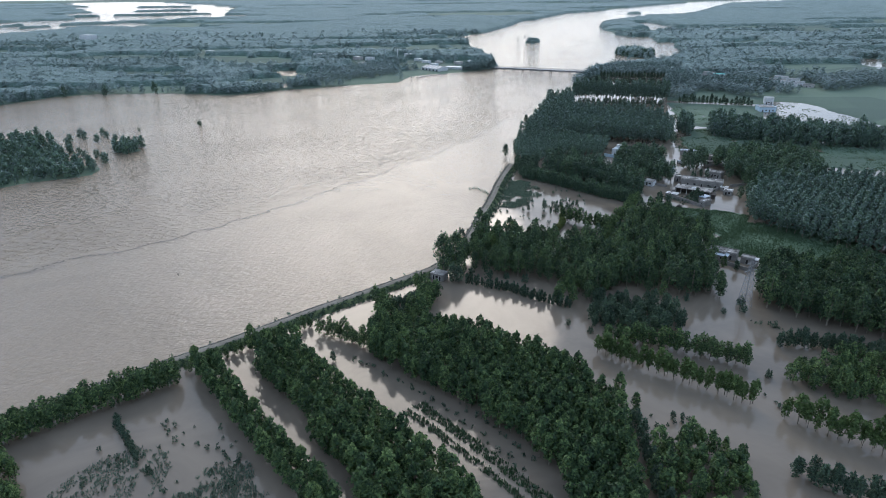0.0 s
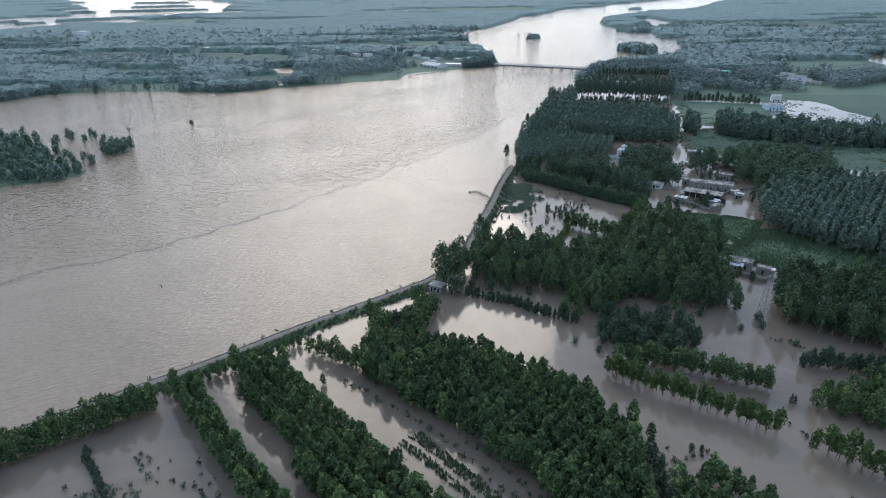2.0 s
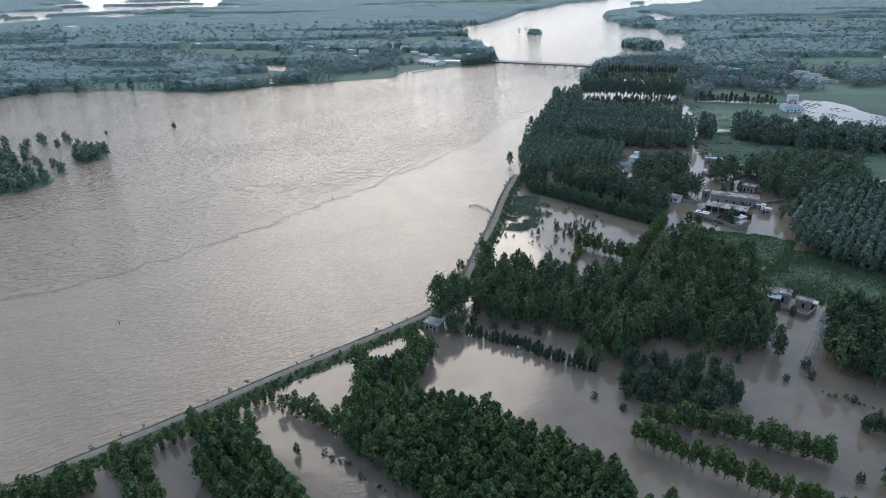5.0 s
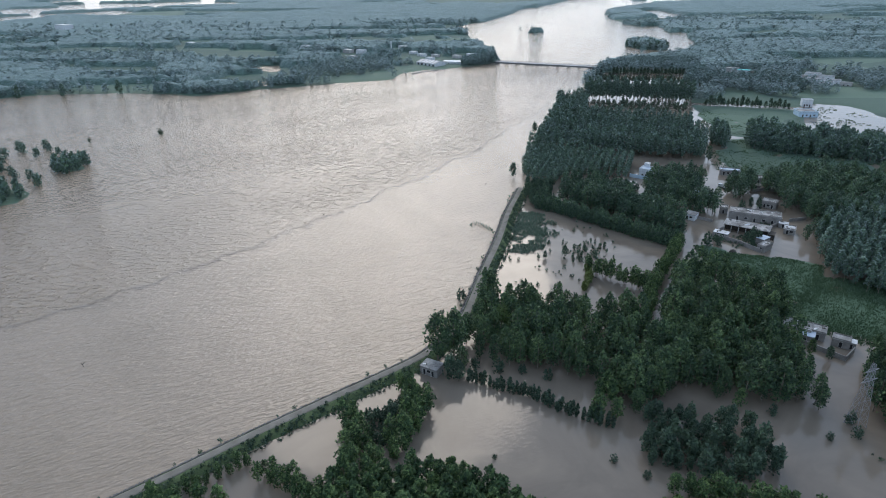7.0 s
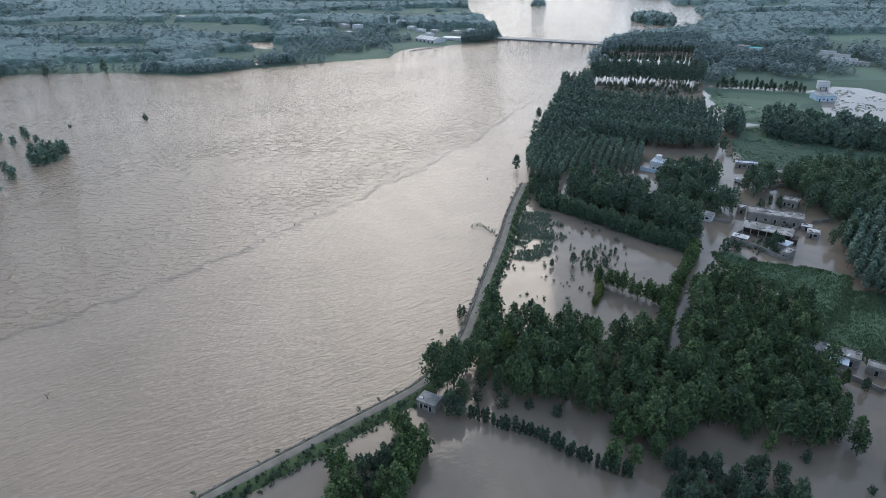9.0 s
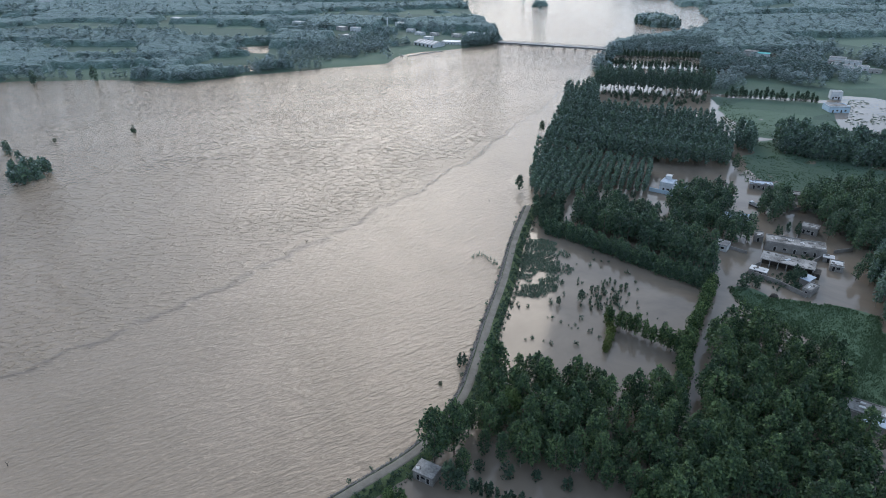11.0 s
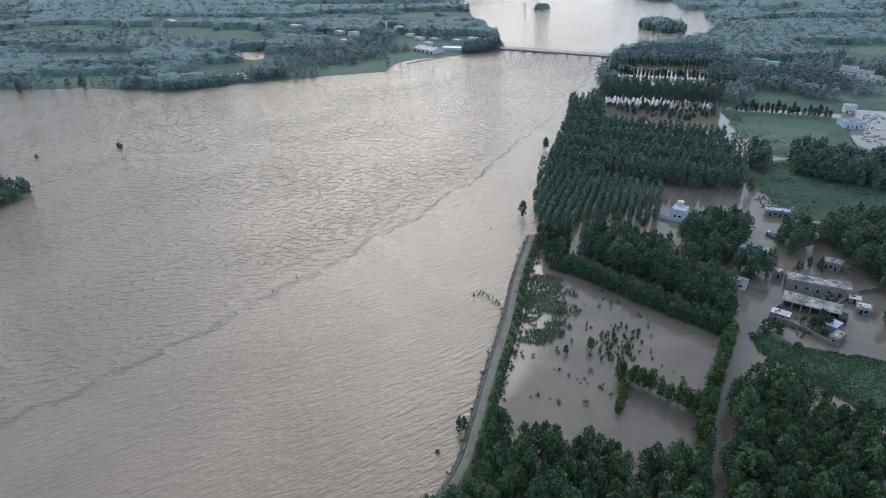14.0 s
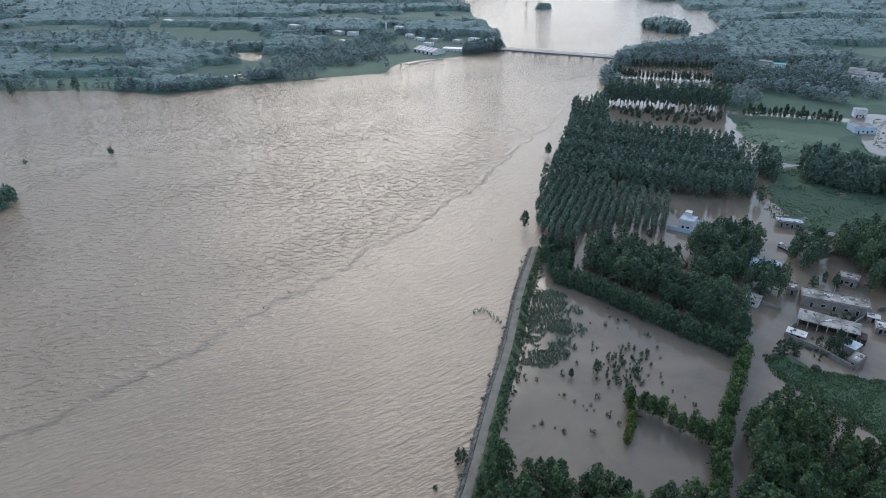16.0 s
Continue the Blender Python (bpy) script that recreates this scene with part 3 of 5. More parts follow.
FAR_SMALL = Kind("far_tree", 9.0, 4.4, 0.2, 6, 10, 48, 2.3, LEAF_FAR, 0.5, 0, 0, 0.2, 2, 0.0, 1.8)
SPRIG = Kind("sprig", 1.4, 0.5, 0.0, 6, 6, 90, 0.28, LEAF_DULL, 0.5, 0, 0)
YELLOW = Kind("yellow_scrub", 2.3, 0.8, 0.0, 5, 7, 100, 0.36, LEAF_YELLOW, 0.5, 0, 0)
WEED = Kind("weed", 0.9, 0.62, 0.0, 6, 5, 44, 0.3, LEAF_DULL, 0.4, 0, 0)


# open ground round houses that stand among trees
CLEARINGS = [(19.2, 245, 3.4), (128, 368, 4.5), (132, 366, 4.5), (136, 364, 4.5), (117, 341, 5.0), (121, 343, 3.5), (115, 404, 6), (110, 410, 5), (121, 408, 5), (113, 243, 5), (117, 238, 5.5), (121, 234, 5.5), (126, 234, 4.5), (-4, 222, 3.0)]


def fill(poly, step, turn=0.0, jitter=0.25, z=-0.4, seed=5, keep=1.0, rows=1.0, band=None):
    """Planted rows over an outline."""
    rs = np.random.RandomState(seed)
    c, s = math.cos(radians(turn)), math.sin(radians(turn))
    rot = [(x * c + y * s, -x * s + y * c) for x, y in poly]
    x0, x1 = min(p[0] for p in rot), max(p[0] for p in rot)
    y0, y1 = min(p[1] for p in rot), max(p[1] for p in rot)
    u, v = np.meshgrid(np.arange(x0, x1, step), np.arange(y0, y1, step * rows))
    u, v = u + rs.uniform(-jitter, jitter, u.shape) * step, v + rs.uniform(-jitter, jitter, v.shape) * step
    ok = inside(rot, u, v) & (rs.rand(*u.shape) < keep)
    if band:
        ok &= (v % band[0] > band[1]) if band[1] > 0 else (v % band[0] < -band[1])
    u, v = u[ok], v[ok]
    spots = [(a * c - b * s, a * s + b * c, z) for a, b in zip(u, v)]
    return [p for p in spots if all(math.hypot(p[0] - a, p[1] - b) > r for a, b, r in CLEARINGS)]


def along(line, step, off=(0.0,), jitter=0.3, z=-0.3, seed=6):
    rs = np.random.RandomState(seed)
    pts = curve_through([(*p,) for p in line], step)
    out = []
    for o in off:
        for a, b in zip(pts, pts[1:]):
            d = (b - a).normalized()
            p = a + Vector((d.y, -d.x)) * (o + rs.uniform(-jitter, jitter)) + d * rs.uniform(-jitter, jitter)
            out.append((p.x, p.y, z))
    return out


# groves in the flooded fields
GROVES = [
    (POPLAR, "poplar_grove", [(-28, 177), (-17, 162), (-5, 152), (6, 141), (16, 129), (25, 117), (29, 100), (41, 100), (45, 118), (46, 137), (36, 158), (26, 165), (18, 171.5), (11, 177.5), (-1, 183.5), (-10, 182.5), (-18, 181)], 3.45, -38, "dense grove of young poplars standing in floodwater"),
    (POPLAR, "poplar_grove", [(-66, 174), (-60, 165), (-53, 155), (-45.5, 146), (-38, 135), (-31, 124), (-23, 112), (-13, 96), (10, 96), (6, 108), (-1, 117), (-7.5, 125), (-14, 132), (-22, 140), (-29, 148), (-35, 153), (-41, 161), (-48, 174)], 3.6, -48, "long strip of leafy poplars standing in brown floodwater"),
    (LEAFY, "scrub_grove", [(-14, 220), (-6, 217), (-1, 211), (-6, 199), (-11, 188), (-17, 184), (-15, 192), (-10, 203), (-11, 212)], 2.6, 0, "curved belt of scrubby trees below the dike track"),
    (LEAFY, "scrub_grove", [(-26, 206), (-21, 203), (-17, 196), (-16, 186), (-23, 183), (-24, 194)], 2.7, 0, "clump of scrubby trees below the dike track"),
    (BUSH, "low_scrub", [(-20, 206), (-12, 214), (-9, 205), (-14, 194), (-18, 197)], 2.2, 0, "low grey-green scrub in a flooded plot corner"),
    (LEAFY, "scrub_grove", [(-120, 126), (-108, 121.5), (-100, 114), (-94, 104), (-120, 98)], 2.8, 0, "bushy trees at the corner of a flooded plot"),
    (POPLAR_FAR, "village_wood", [(238, 700), (275, 684), (335, 650), (350, 690), (320, 725), (255, 745)], 5.0, 0, "belt of trees before the distant village"),
    (DULL, "scrub_grove", [(47, 397), (60, 392), (56, 372), (48, 360), (43, 368)], 3.0, 0, "scrubby trees at the end of the dike track"),
    (DULL, "scrub_grove", [(48, 188), (59, 182), (77, 180), (81, 188), (80, 199), (68, 201), (55, 205)], 2.8, 10, "grey-green thicket standing in floodwater"),
    (POPLAR_LOW, "young_grove", [(47, 97), (47, 113), (51, 124), (55, 125), (61, 128), (69, 124), (72, 117), (69, 110), (67, 97)], 3.3, 20, "ragged grove of young poplars in floodwater"),
    (LEAFY, "scrub_grove", [(97.5, 153.5), (104, 149), (112, 144), (121, 138), (134, 148), (134, 159), (123, 164), (108, 162), (100, 158)], 3.0, 0, "open grove of slim trees in floodwater"),
    (BROAD, "broadleaf_grove", [(11, 232), (28, 225), (47, 218), (60, 219), (66, 243), (64, 252), (54, 252), (45, 259), (29, 259), (17, 268), (13, 263)], 3.75, 15, "dense dark grove of mixed broadleaf trees"),
    (BROAD, "broadleaf_grove", [(64, 216), (73, 212), (90, 208), (102, 206), (104, 214), (106, 228), (109, 239), (115, 251), (120, 260), (117, 272), (101, 284), (87, 283), (69.5, 240)], 3.75, -20, "large dense grove of tall broadleaf trees"),
    (BROAD, "broadleaf_grove", [(46, 217), (50, 211), (58, 210), (66, 213), (72, 226), (75, 238), (68, 240), (62, 230), (56, 224)], 3.6, 0, "trees closing over the mouth of the flooded lane"),
    (BROAD_NEAR, "broadleaf_grove", [(59, 370), (76, 355), (91, 337), (104, 319), (110, 336), (99, 356), (85, 383), (69, 391)], 3.5, -45, "grove of leafy trees behind the flooded field"),
    (BROAD_NEAR, "broadleaf_grove", [(101, 362), (116, 356), (126, 347), (133, 354), (132, 376), (139, 390), (136, 400), (121, 400), (108, 387)], 3.9, 0, "tall rounded broadleaf trees beside the village lane"),
    (POPLAR_SLIM, "poplar_plantation", [(46, 403), (57, 396), (83, 412), (104, 405), (118, 436), (84, 455), (55, 460), (48, 428)], 2.6, 69, "young poplar plantation in straight rows"),
    (POPLAR_MID, "poplar_grove", [(56, 462), (90, 455), (124, 450), (161, 443), (172, 468), (181, 528), (148, 547), (115, 561), (127, 631), (98, 612), (95, 590), (81, 535)], 3.5, -25, "broad dark poplar wood along the riverbank"),
    (POPLAR_TALL, "poplar_grove", [(146, 282), (157, 268), (170, 254), (190, 236), (260, 270), (262, 330), (198, 350), (161, 322)], 3.6, -38, "tall dense poplar plantation at the field edge"),
    (BROAD, "broadleaf_grove", [(112, 201), (120, 193), (150, 168), (185, 190), (175, 215), (143, 225), (131, 231), (120, 217)], 3.4, 0, "dark broadleaf wood beside the flooded hamlet"),
    (BROAD_NEAR, "broadleaf_grove", [(147, 376), (158, 373), (165, 388), (153, 396)], 4.0, 0, "rounded shade trees beside the village lane"),
    (BROAD_NEAR, "broadleaf_grove", [(172, 398), (168, 380), (172, 350), (215, 345), (235, 390), (200, 402)], 4.6, 0, "shade trees round the village houses"),
    (FAR, "riverside_grove", [(-180, 730), (-149, 753), (-111, 770), (-67, 804), (-55, 856), (-77, 938), (-140, 870), (-172, 800)], 6.2, 0, "trees along the far riverbank"),
    (BROAD_NEAR, "broadleaf_grove", [(170, 351), (169, 340), (178, 331), (192, 324), (206, 332), (215, 344)], 4.4, 0, "shade trees behind the flooded sheds"),
    (BROAD_MID, "tree_belt", [(198, 467), (235, 440), (300, 420), (310, 445), (244, 475), (206, 488)], 4.6, 0, "belt of trees between green fields"),
    (BROAD_MID, "tree_clump", [(174, 469), (184, 469), (196, 501), (186, 498)], 4.6, 0, "clump of trees at a field corner"),
    (POPLAR_FAR, "poplar_grove", [(179, 803), (284, 793), (311, 849), (245, 856), (193, 822)], 5.0, 0, "tree belt beside the bridge approach"),
    (POPLAR_FAR, "tree_clump", [(22, 842), (48, 852), (68, 866), (66, 890), (30, 885)], 4.0, 0, "wooded headland at the bridge end"),
    (POPLAR_FAR, "tree_clump", [(159, 752), (166, 732), (175, 758), (164, 767)], 4.5, 0, "clump of trees on the riverbank"),
]
for i, (kind, name, poly, step, turn, label) in enumerate(GROVES):
    planted = "poplar" in name
    kind.grove(name, fill(poly, step, turn, 0.16 if planted else 0.34, keep=1.0 if planted else 0.92, seed=20 + i, rows=1.5 if "straight rows" in label else 1.0, band=(25, 12) if "riverbank" in label else None), label, "grove", spread=0.07 if planted else 0.17, seed=50 + i)

wood = next(g for g in GROVES if "riverbank" in g[5])
POPLAR_SHORT.grove("poplar_grove", fill(wood[2], 3.6, wood[4], 0.3, seed=47, keep=0.75, band=(25, -12)), "lower young poplars between the belts of the riverbank wood", "grove", spread=0.12, seed=77)

# rows of single trees
ROWS_OF_TREES = [
    (POPLAR, "poplar_tree", [(-74.5, 163), (-63, 148), (-54, 136.5), (-44, 124.5), (-34, 113), (-26, 104), (-19, 95)], 3.3, (-1.7, 1.8), 0.9, "leafy young poplar in a row between flooded plots", "poplar strip"),
    (LEAFY, "roadside_tree", [(-128, 122), (-114, 131), (-104, 139), (-93, 147), (-79, 158)], 2.3, (-2.8, -0.6, 1.6), 1.08, "bushy green tree below the dike track", "trees along the dike"),
    (LEAFY, "field_tree", [(53, 178), (66, 174), (78, 169), (93, 161.5)], 2.5, (-1.0, 0.9), 1.0, "slim dark-green tree standing in floodwater", "field row"),
    (YOUNG, "willow_tree", [(48, 171), (61, 160.5), (75, 150.5), (86, 142)], 2.5, (-0.5, 0.5), 1.15, "yellow-green young tree standing in floodwater", "field row"),
    (YOUNG, "willow_tree", [(91, 137.5), (99, 131), (110, 122)], 2.3, (-1.2, 1.2), 1.25, "yellow-green young tree standing in floodwater", "field row"),
    (DULL, "slim_tree", [(83, 116), (91, 110), (100, 104)], 2.4, (-0.8, 0.8), 1.0, "slim tree standing in brown floodwater", "field row"),
    (HEDGE, "cypress_tree", [(8, 222), (18, 217), (26, 213), (35, 206), (46, 200)], 1.5, (-0.5, 0.6), 0.92, "small dark conical tree in a flooded hedge row", "hedge row"),
    (LEAFY, "hedge_tree", [(101, 314), (93, 301.5), (85.3, 289), (77.8, 275), (71.8, 262), (67.3, 251)], 2.7, (-1.0, 0.6), 1.0, "bushy dark tree on the bank of the flooded lane", "lane hedge"),
    (LEAFY, "row_tree", [(58, 292), (63, 287), (69, 281), (77, 274)], 2.9, (-0.4, 0.6), 1.05, "dark bushy tree standing in a flooded field", "row in the flooded field"),
    (SHRUB, "hedge_shrub", [(48, 364), (56, 359), (69, 346), (84, 330), (100, 315)], 2.1, (-2.0, 0.0, 2.0), 1.3, "dense dark green shrub in a thick hedge", "field hedge"),
    (LEAFY, "verge_tree", [(-79, 162), (-68, 172), (-55, 183), (-45, 190)], 2.4, (-0.9, 0.8), 0.6, "small leafy tree at the foot of the dike", "verge trees"),
    (LEAFY, "bank_tree", [(-42, 184), (-32, 179), (-24, 173), (-18, 165)], 2.6, (-1.0, 1.0), 0.95, "leafy tree in a row at the flooded plot's edge", "plot edge trees"),
    (DULL, "dark_row_tree", [(49, 136), (49, 125), (48, 110), (48, 100)], 2.8, (0.0,), 1.0, "dark slim tree beside the poplar grove", "dark row"),
    (BUSH, "ditch_bush", [(-91, 140.5), (-86.5, 134.5), (-80, 127), (-76.5, 123.5)], 1.5, (0.0,), 0.75, "low dark bush on a drowned field bank", "field bank bushes"),
    (DULL, "edge_tree", [(107, 174), (124, 170), (140, 162)], 2.6, (-0.8, 0.8), 0.9, "slim grey-green tree in a flooded row", "grey row"),
    (TALL, "tall_poplar_tree", [(130, 641), (175, 627), (218, 616)], 3.0, (-3.0, 0.5, 4.0), 1.0, "tall slim poplar with bare lower trunk in water", "tall poplar rows"),
    (DULL, "orchard_tree", [(222, 601), (252, 591), (284, 579)], 3.4, (0.0,), 1.3, "rounded tree beside the flooded pond road", "pond road trees"),
]
for i, (kind, name, line, step, off, s, label, group) in enumerate(ROWS_OF_TREES):
    for k, (x, y, z) in enumerate(along(line, step, off, 0.45, seed=80 + i)):
        kind.tree(name, x, y, z, s * (0.72 + 0.5 * ((k * 0.618) % 1)), label, "tree", group, seed=k + i)

# shrubs in the marsh behind the riverbank wood, thin rows by the bridge road
BUSH.grove("marsh_shrubs", fill([(128, 612), (150, 588), (185, 573), (212, 600), (205, 612), (135, 630)], 4.2, 5, 0.5, -0.2, 44, 0.55), "dark shrubs standing in flooded marsh", "shrubs", spread=0.3)
DULL.grove("road_rows", along([(150, 735), (195, 724), (250, 708)], 3.4, (-1.5, 1.5), 0.6) + along([(190, 780), (235, 768), (285, 755)], 3.6, (-1.5, 1.5), 0.6), "thin tree rows in flooded plots by the bridge road", "trees", seed=9)

# single trees and bushes
SINGLES = [
    (SPREADING, "corner_tree", -1, 231, 1.45, "huge dark spreading tree at the bend of the dike"),
    (SPREADING, "corner_tree", 4, 234, 1.4, "large dark spreading tree at the bend of the dike"),
    (SPREADING, "corner_tree", 8, 241, 0.9, "dark leafy tree beside the dike track"),
    (SPREADING, "corner_tree", 6, 226, 0.75, "dark leafy tree standing in floodwater"),
    (DULL, "lone_tree", 41, 414, 1.3, "lone tree standing in the swollen river"),
    (DULL, "lone_tree", 67, 516, 1.3, "lone tree standing in the swollen river"),
    (BUSH, "dike_bush", 7.2, 270, 1.45, "round dark bush at the water's edge"),
    (BUSH, "dike_bush", 0.5, 261, 0.5, "small bush at the water's edge"),
    (BUSH, "river_bush", -205, 525, 1.5, "dark bush standing in mid river"),
    (BUSH, "river_bush", -248, 507, 0.9, "small dark bush standing in mid river"),
    (BUSH, "field_bush", 41.7, 188.4, 0.7, "small round bush in floodwater"),
    (BUSH, "field_bush", 95.2, 156.4, 0.9, "round dark bush in floodwater"),
    (BUSH, "field_bush", 48.2, 183, 0.8, "low dark bush in floodwater"),
    (BUSH, "field_bush", 106.4, 201.4, 1.2, "low spreading bush in floodwater"),
    (BUSH, "field_bush", 97.8, 195.3, 0.8, "low spreading bush in floodwater"),
    (BUSH, "field_bush", 110.8, 185.2, 0.8, "low bush in floodwater"),
    (DULL, "field_tree", 50.9, 306.1, 0.8, "small dark tree in a flooded field"),
    (DULL, "field_tree", 42.6, 304.5, 0.6, "small dark tree in a flooded field"),
    (DULL, "field_tree", -35.5, 167, 0.6, "slender young tree alone in floodwater"),
    (BUSH, "field_bush", -72.3, 118.6, 0.9, "round green bush in floodwater"),
    (POPLAR, "dark_tree", 48, 146, 0.9, "dark upright tree at the grove's end"),
    (POPLAR, "dark_tree", 51, 140, 0.7, "dark upright tree at the grove's end"),
    (DULL, "small_tree", 60.3, 137, 0.5, "small thin tree in floodwater"),
    (DULL, "small_tree", 62.8, 137, 0.45, "small thin tree in floodwater"),
    (SPREADING, "lane_tree", 163, 318, 1.0, "large leafy tree across the flooded lane"),
    (DULL, "hut_tree", 2.5, 222.5, 1.4, "grey-green tree beside the brick hut"),
    (DULL, "hut_tree", 5, 221, 1.1, "grey-green tree standing in floodwater"),
    (BUSH, "yard_bush", 113, 315, 2.0, "dense dark bush beside the flooded lane"),
    (BUSH, "yard_bush", 118, 315.5, 1.6, "dense dark bush beside the flooded lane"),
    (BUSH, "yard_bush", 119, 321, 0.9, "small bush against the farmyard wall"),
    (DULL, "yard_tree", 132, 316.5, 1.0, "leafy shade tree in the farmyard"),
    (DULL, "yard_tree", 135.5, 317, 0.95, "leafy shade tree in the farmyard"),
    (BUSH, "yard_bush", 131, 313, 1.2, "bright green bush in the farmyard"),
    (DULL, "yard_tree", 152, 361, 0.8, "dark shade tree behind the farmhouse"),
    (BROAD_NEAR, "yard_tree", 152, 373, 1.15, "large rounded shade tree beside the flooded lane"),
    (BROAD_NEAR, "yard_tree", 149, 371, 0.95, "large rounded shade tree beside the flooded lane"),
    (DULL, "yard_tree", 154, 357, 1.0, "dark shade tree behind the farmhouse"),
    (BUSH, "yard_bush", 147, 359, 1.4, "dark bush behind the farmhouse"),
    (BROAD_NEAR, "yard_tree", 165, 353, 1.1, "large spreading tree above the flooded yard"),
    (BROAD_NEAR, "yard_tree", 170, 357, 1.15, "large spreading tree above the flooded yard"),
    (BROAD_NEAR, "yard_tree", 173, 349, 1.0, "large spreading tree above the flooded yard"),
    (BROAD_NEAR, "lane_tree", 157, 319, 0.75, "leafy tree standing in the flooded lane"),
    (BROAD_NEAR, "lane_tree", 161, 316, 0.8, "leafy tree standing in the flooded lane"),
    (BROAD_NEAR, "lane_tree", 163, 324, 0.85, "leafy tree standing in the flooded lane"),
    (BROAD_NEAR, "lane_tree", 168, 321, 0.8, "leafy tree standing in the flooded lane"),
    (DULL, "yard_tree", 134.5, 320, 1.0, "leafy shade tree in the farmyard"),
    (DULL, "yard_tree", 130.5, 317.5, 0.85, "leafy shade tree in the farmyard"),
    (BROAD_NEAR, "lane_tree", 162, 440, 0.9, "dark tree at the field corner"),
    (LEAFY, "edge_tree", 44, 214, 0.95, "leafy tree at the flooded edge of the grove"),
    (LEAFY, "edge_tree", 48, 213, 0.85, "leafy tree at the flooded edge of the grove"),
    (LEAFY, "edge_tree", 46, 203, 1.1, "leafy tree at the end of the hedge row"),
    (LEAFY, "edge_tree", 53, 209, 0.8, "leafy tree at the flooded edge of the grove"),
    (LEAFY, "edge_tree", 60, 212, 0.9, "leafy tree at the flooded edge of the grove"),
    (LEAFY, "edge_tree", 80, 208, 0.9, "leafy tree at the flooded edge of the grove"),
    (BUSH, "edge_bush", 10, 228, 1.2, "dark bush at the flooded edge of the grove"),
    (BUSH, "edge_bush", 17, 226, 1.3, "dark bush at the flooded edge of the grove"),
    (BUSH, "edge_bush", 24, 225, 1.0, "dark bush at the flooded edge of the grove"),
    (BUSH, "edge_bush", 31, 222, 1.2, "dark bush at the flooded edge of the grove"),
    (BUSH, "edge_bush", 88, 205, 1.1, "dark bush at the flooded edge of the grove"),
    (BUSH, "edge_bush", 13, 190, 0.5, "small bush poking out of floodwater"),
    (BUSH, "edge_bush", 105, 196, 1.0, "dark bush poking out of floodwater"),
    (BUSH, "open_bush", 98, 392, 1.2, "bush standing in a flooded clearing"),
    (BUSH, "open_bush", 99, 381, 1.3, "bush standing in a flooded clearing"),
    (BUSH, "open_bush", 104, 389, 1.2, "bush standing in a flooded clearing"),
    (BUSH, "open_bush", 96, 403, 1.2, "bush standing in a flooded clearing"),
    (BUSH, "open_bush", 102, 374, 1.0, "bush standing in a flooded clearing"),
    (SPREADING, "round_tree", 52, 206, 0.72, "dark rounded tree standing in floodwater"),
    (POPLAR, "slim_poplar", 41, 203.5, 0.95, "upright poplar at the end of the hedge row"),
    (POPLAR, "slim_poplar", 46, 209, 1.0, "upright poplar beside the mouth of the lane"),
    (POPLAR, "slim_poplar", 45.5, 213, 0.9, "upright poplar beside the mouth of the lane"),
    (POPLAR, "slim_poplar", 32, 262, 0.95, "upright poplar alone at the flooded field's edge"),
    (LEAFY, "hamlet_tree", 108, 236, 0.95, "leafy tree beside the flooded hamlet"),
    (LEAFY, "hamlet_tree", 113, 233, 0.9, "leafy tree beside the flooded hamlet"),
    (DULL, "hamlet_tree", 117, 230, 0.8, "small dull-green tree beside the hamlet wall"),
    (LEAFY, "hamlet_tree", 106, 230, 1.05, "leafy tree beside the flooded hamlet"),
    (ROUND, "round_tree", 19.2, 245, 1.15, "light green rounded tree among darker ones"),
    (BROAD_MID, "shore_tree", -402, 676, 1.0, "large tree standing in the river's edge"),
    (BROAD_MID, "shore_tree", -359, 677, 1.0, "large tree standing in the river's edge"),
    (BROAD_MID, "shore_tree", -312, 691, 1.1, "large tree standing in the river's edge"),
    (ISLE, "islet_tree", -283, 484, 1, "small bushy tree on a drowned shoal"),
    (ISLE, "islet_tree", -262, 468, 0.9, "small bushy tree on a drowned shoal"),
    (ISLE, "islet_tree", -250, 472, 0.8, "small bushy tree on a drowned shoal"),
    (ISLE, "islet_tree", -300, 472, 1.1, "small bushy tree on a drowned shoal"),
    (ISLE, "islet_tree", -246, 420, 0.8, "small bushy tree on a drowned shoal"),
    (ISLE, "islet_tree", -276, 477, 1, "small bushy tree on a drowned shoal"),
    (ISLE, "islet_tree", -269, 490, 0.9, "small bushy tree on a drowned shoal"),
    (ISLE, "islet_tree", -261, 481, 0.8, "small bushy tree on a drowned shoal"),
    (ISLE, "islet_tree", -240, 450, 1, "small bushy tree on a drowned shoal"),
    (ISLE, "islet_tree", -237, 456, 0.8, "small bushy tree on a drowned shoal"),
    (ISLE, "islet_tree", -266, 438, 0.9, "small bushy tree on a drowned shoal"),
    (ISLE, "islet_tree", -255, 430, 0.8, "small bushy tree on a drowned shoal"),
    (ISLE, "islet_tree", -281, 466, 1, "small bushy tree on a drowned shoal"),
    (ISLE, "islet_tree", -318, 486, 1.2, "small bushy tree on a drowned shoal"),
    (ISLE, "islet_tree", -230, 414, 0.8, "small bushy tree on a drowned shoal"),
    (ISLE, "islet_tree", -226, 408, 1, "small bushy tree on a drowned shoal"),
    (ISLE, "islet_tree", -238, 421, 0.9, "small bushy tree on a drowned shoal"),
    (ISLE, "islet_tree", -264, 435, 0.9, "small bushy tree on a drowned shoal"),
    (ISLE, "islet_tree", -290, 458, 1.1, "small bushy tree on a drowned shoal"),
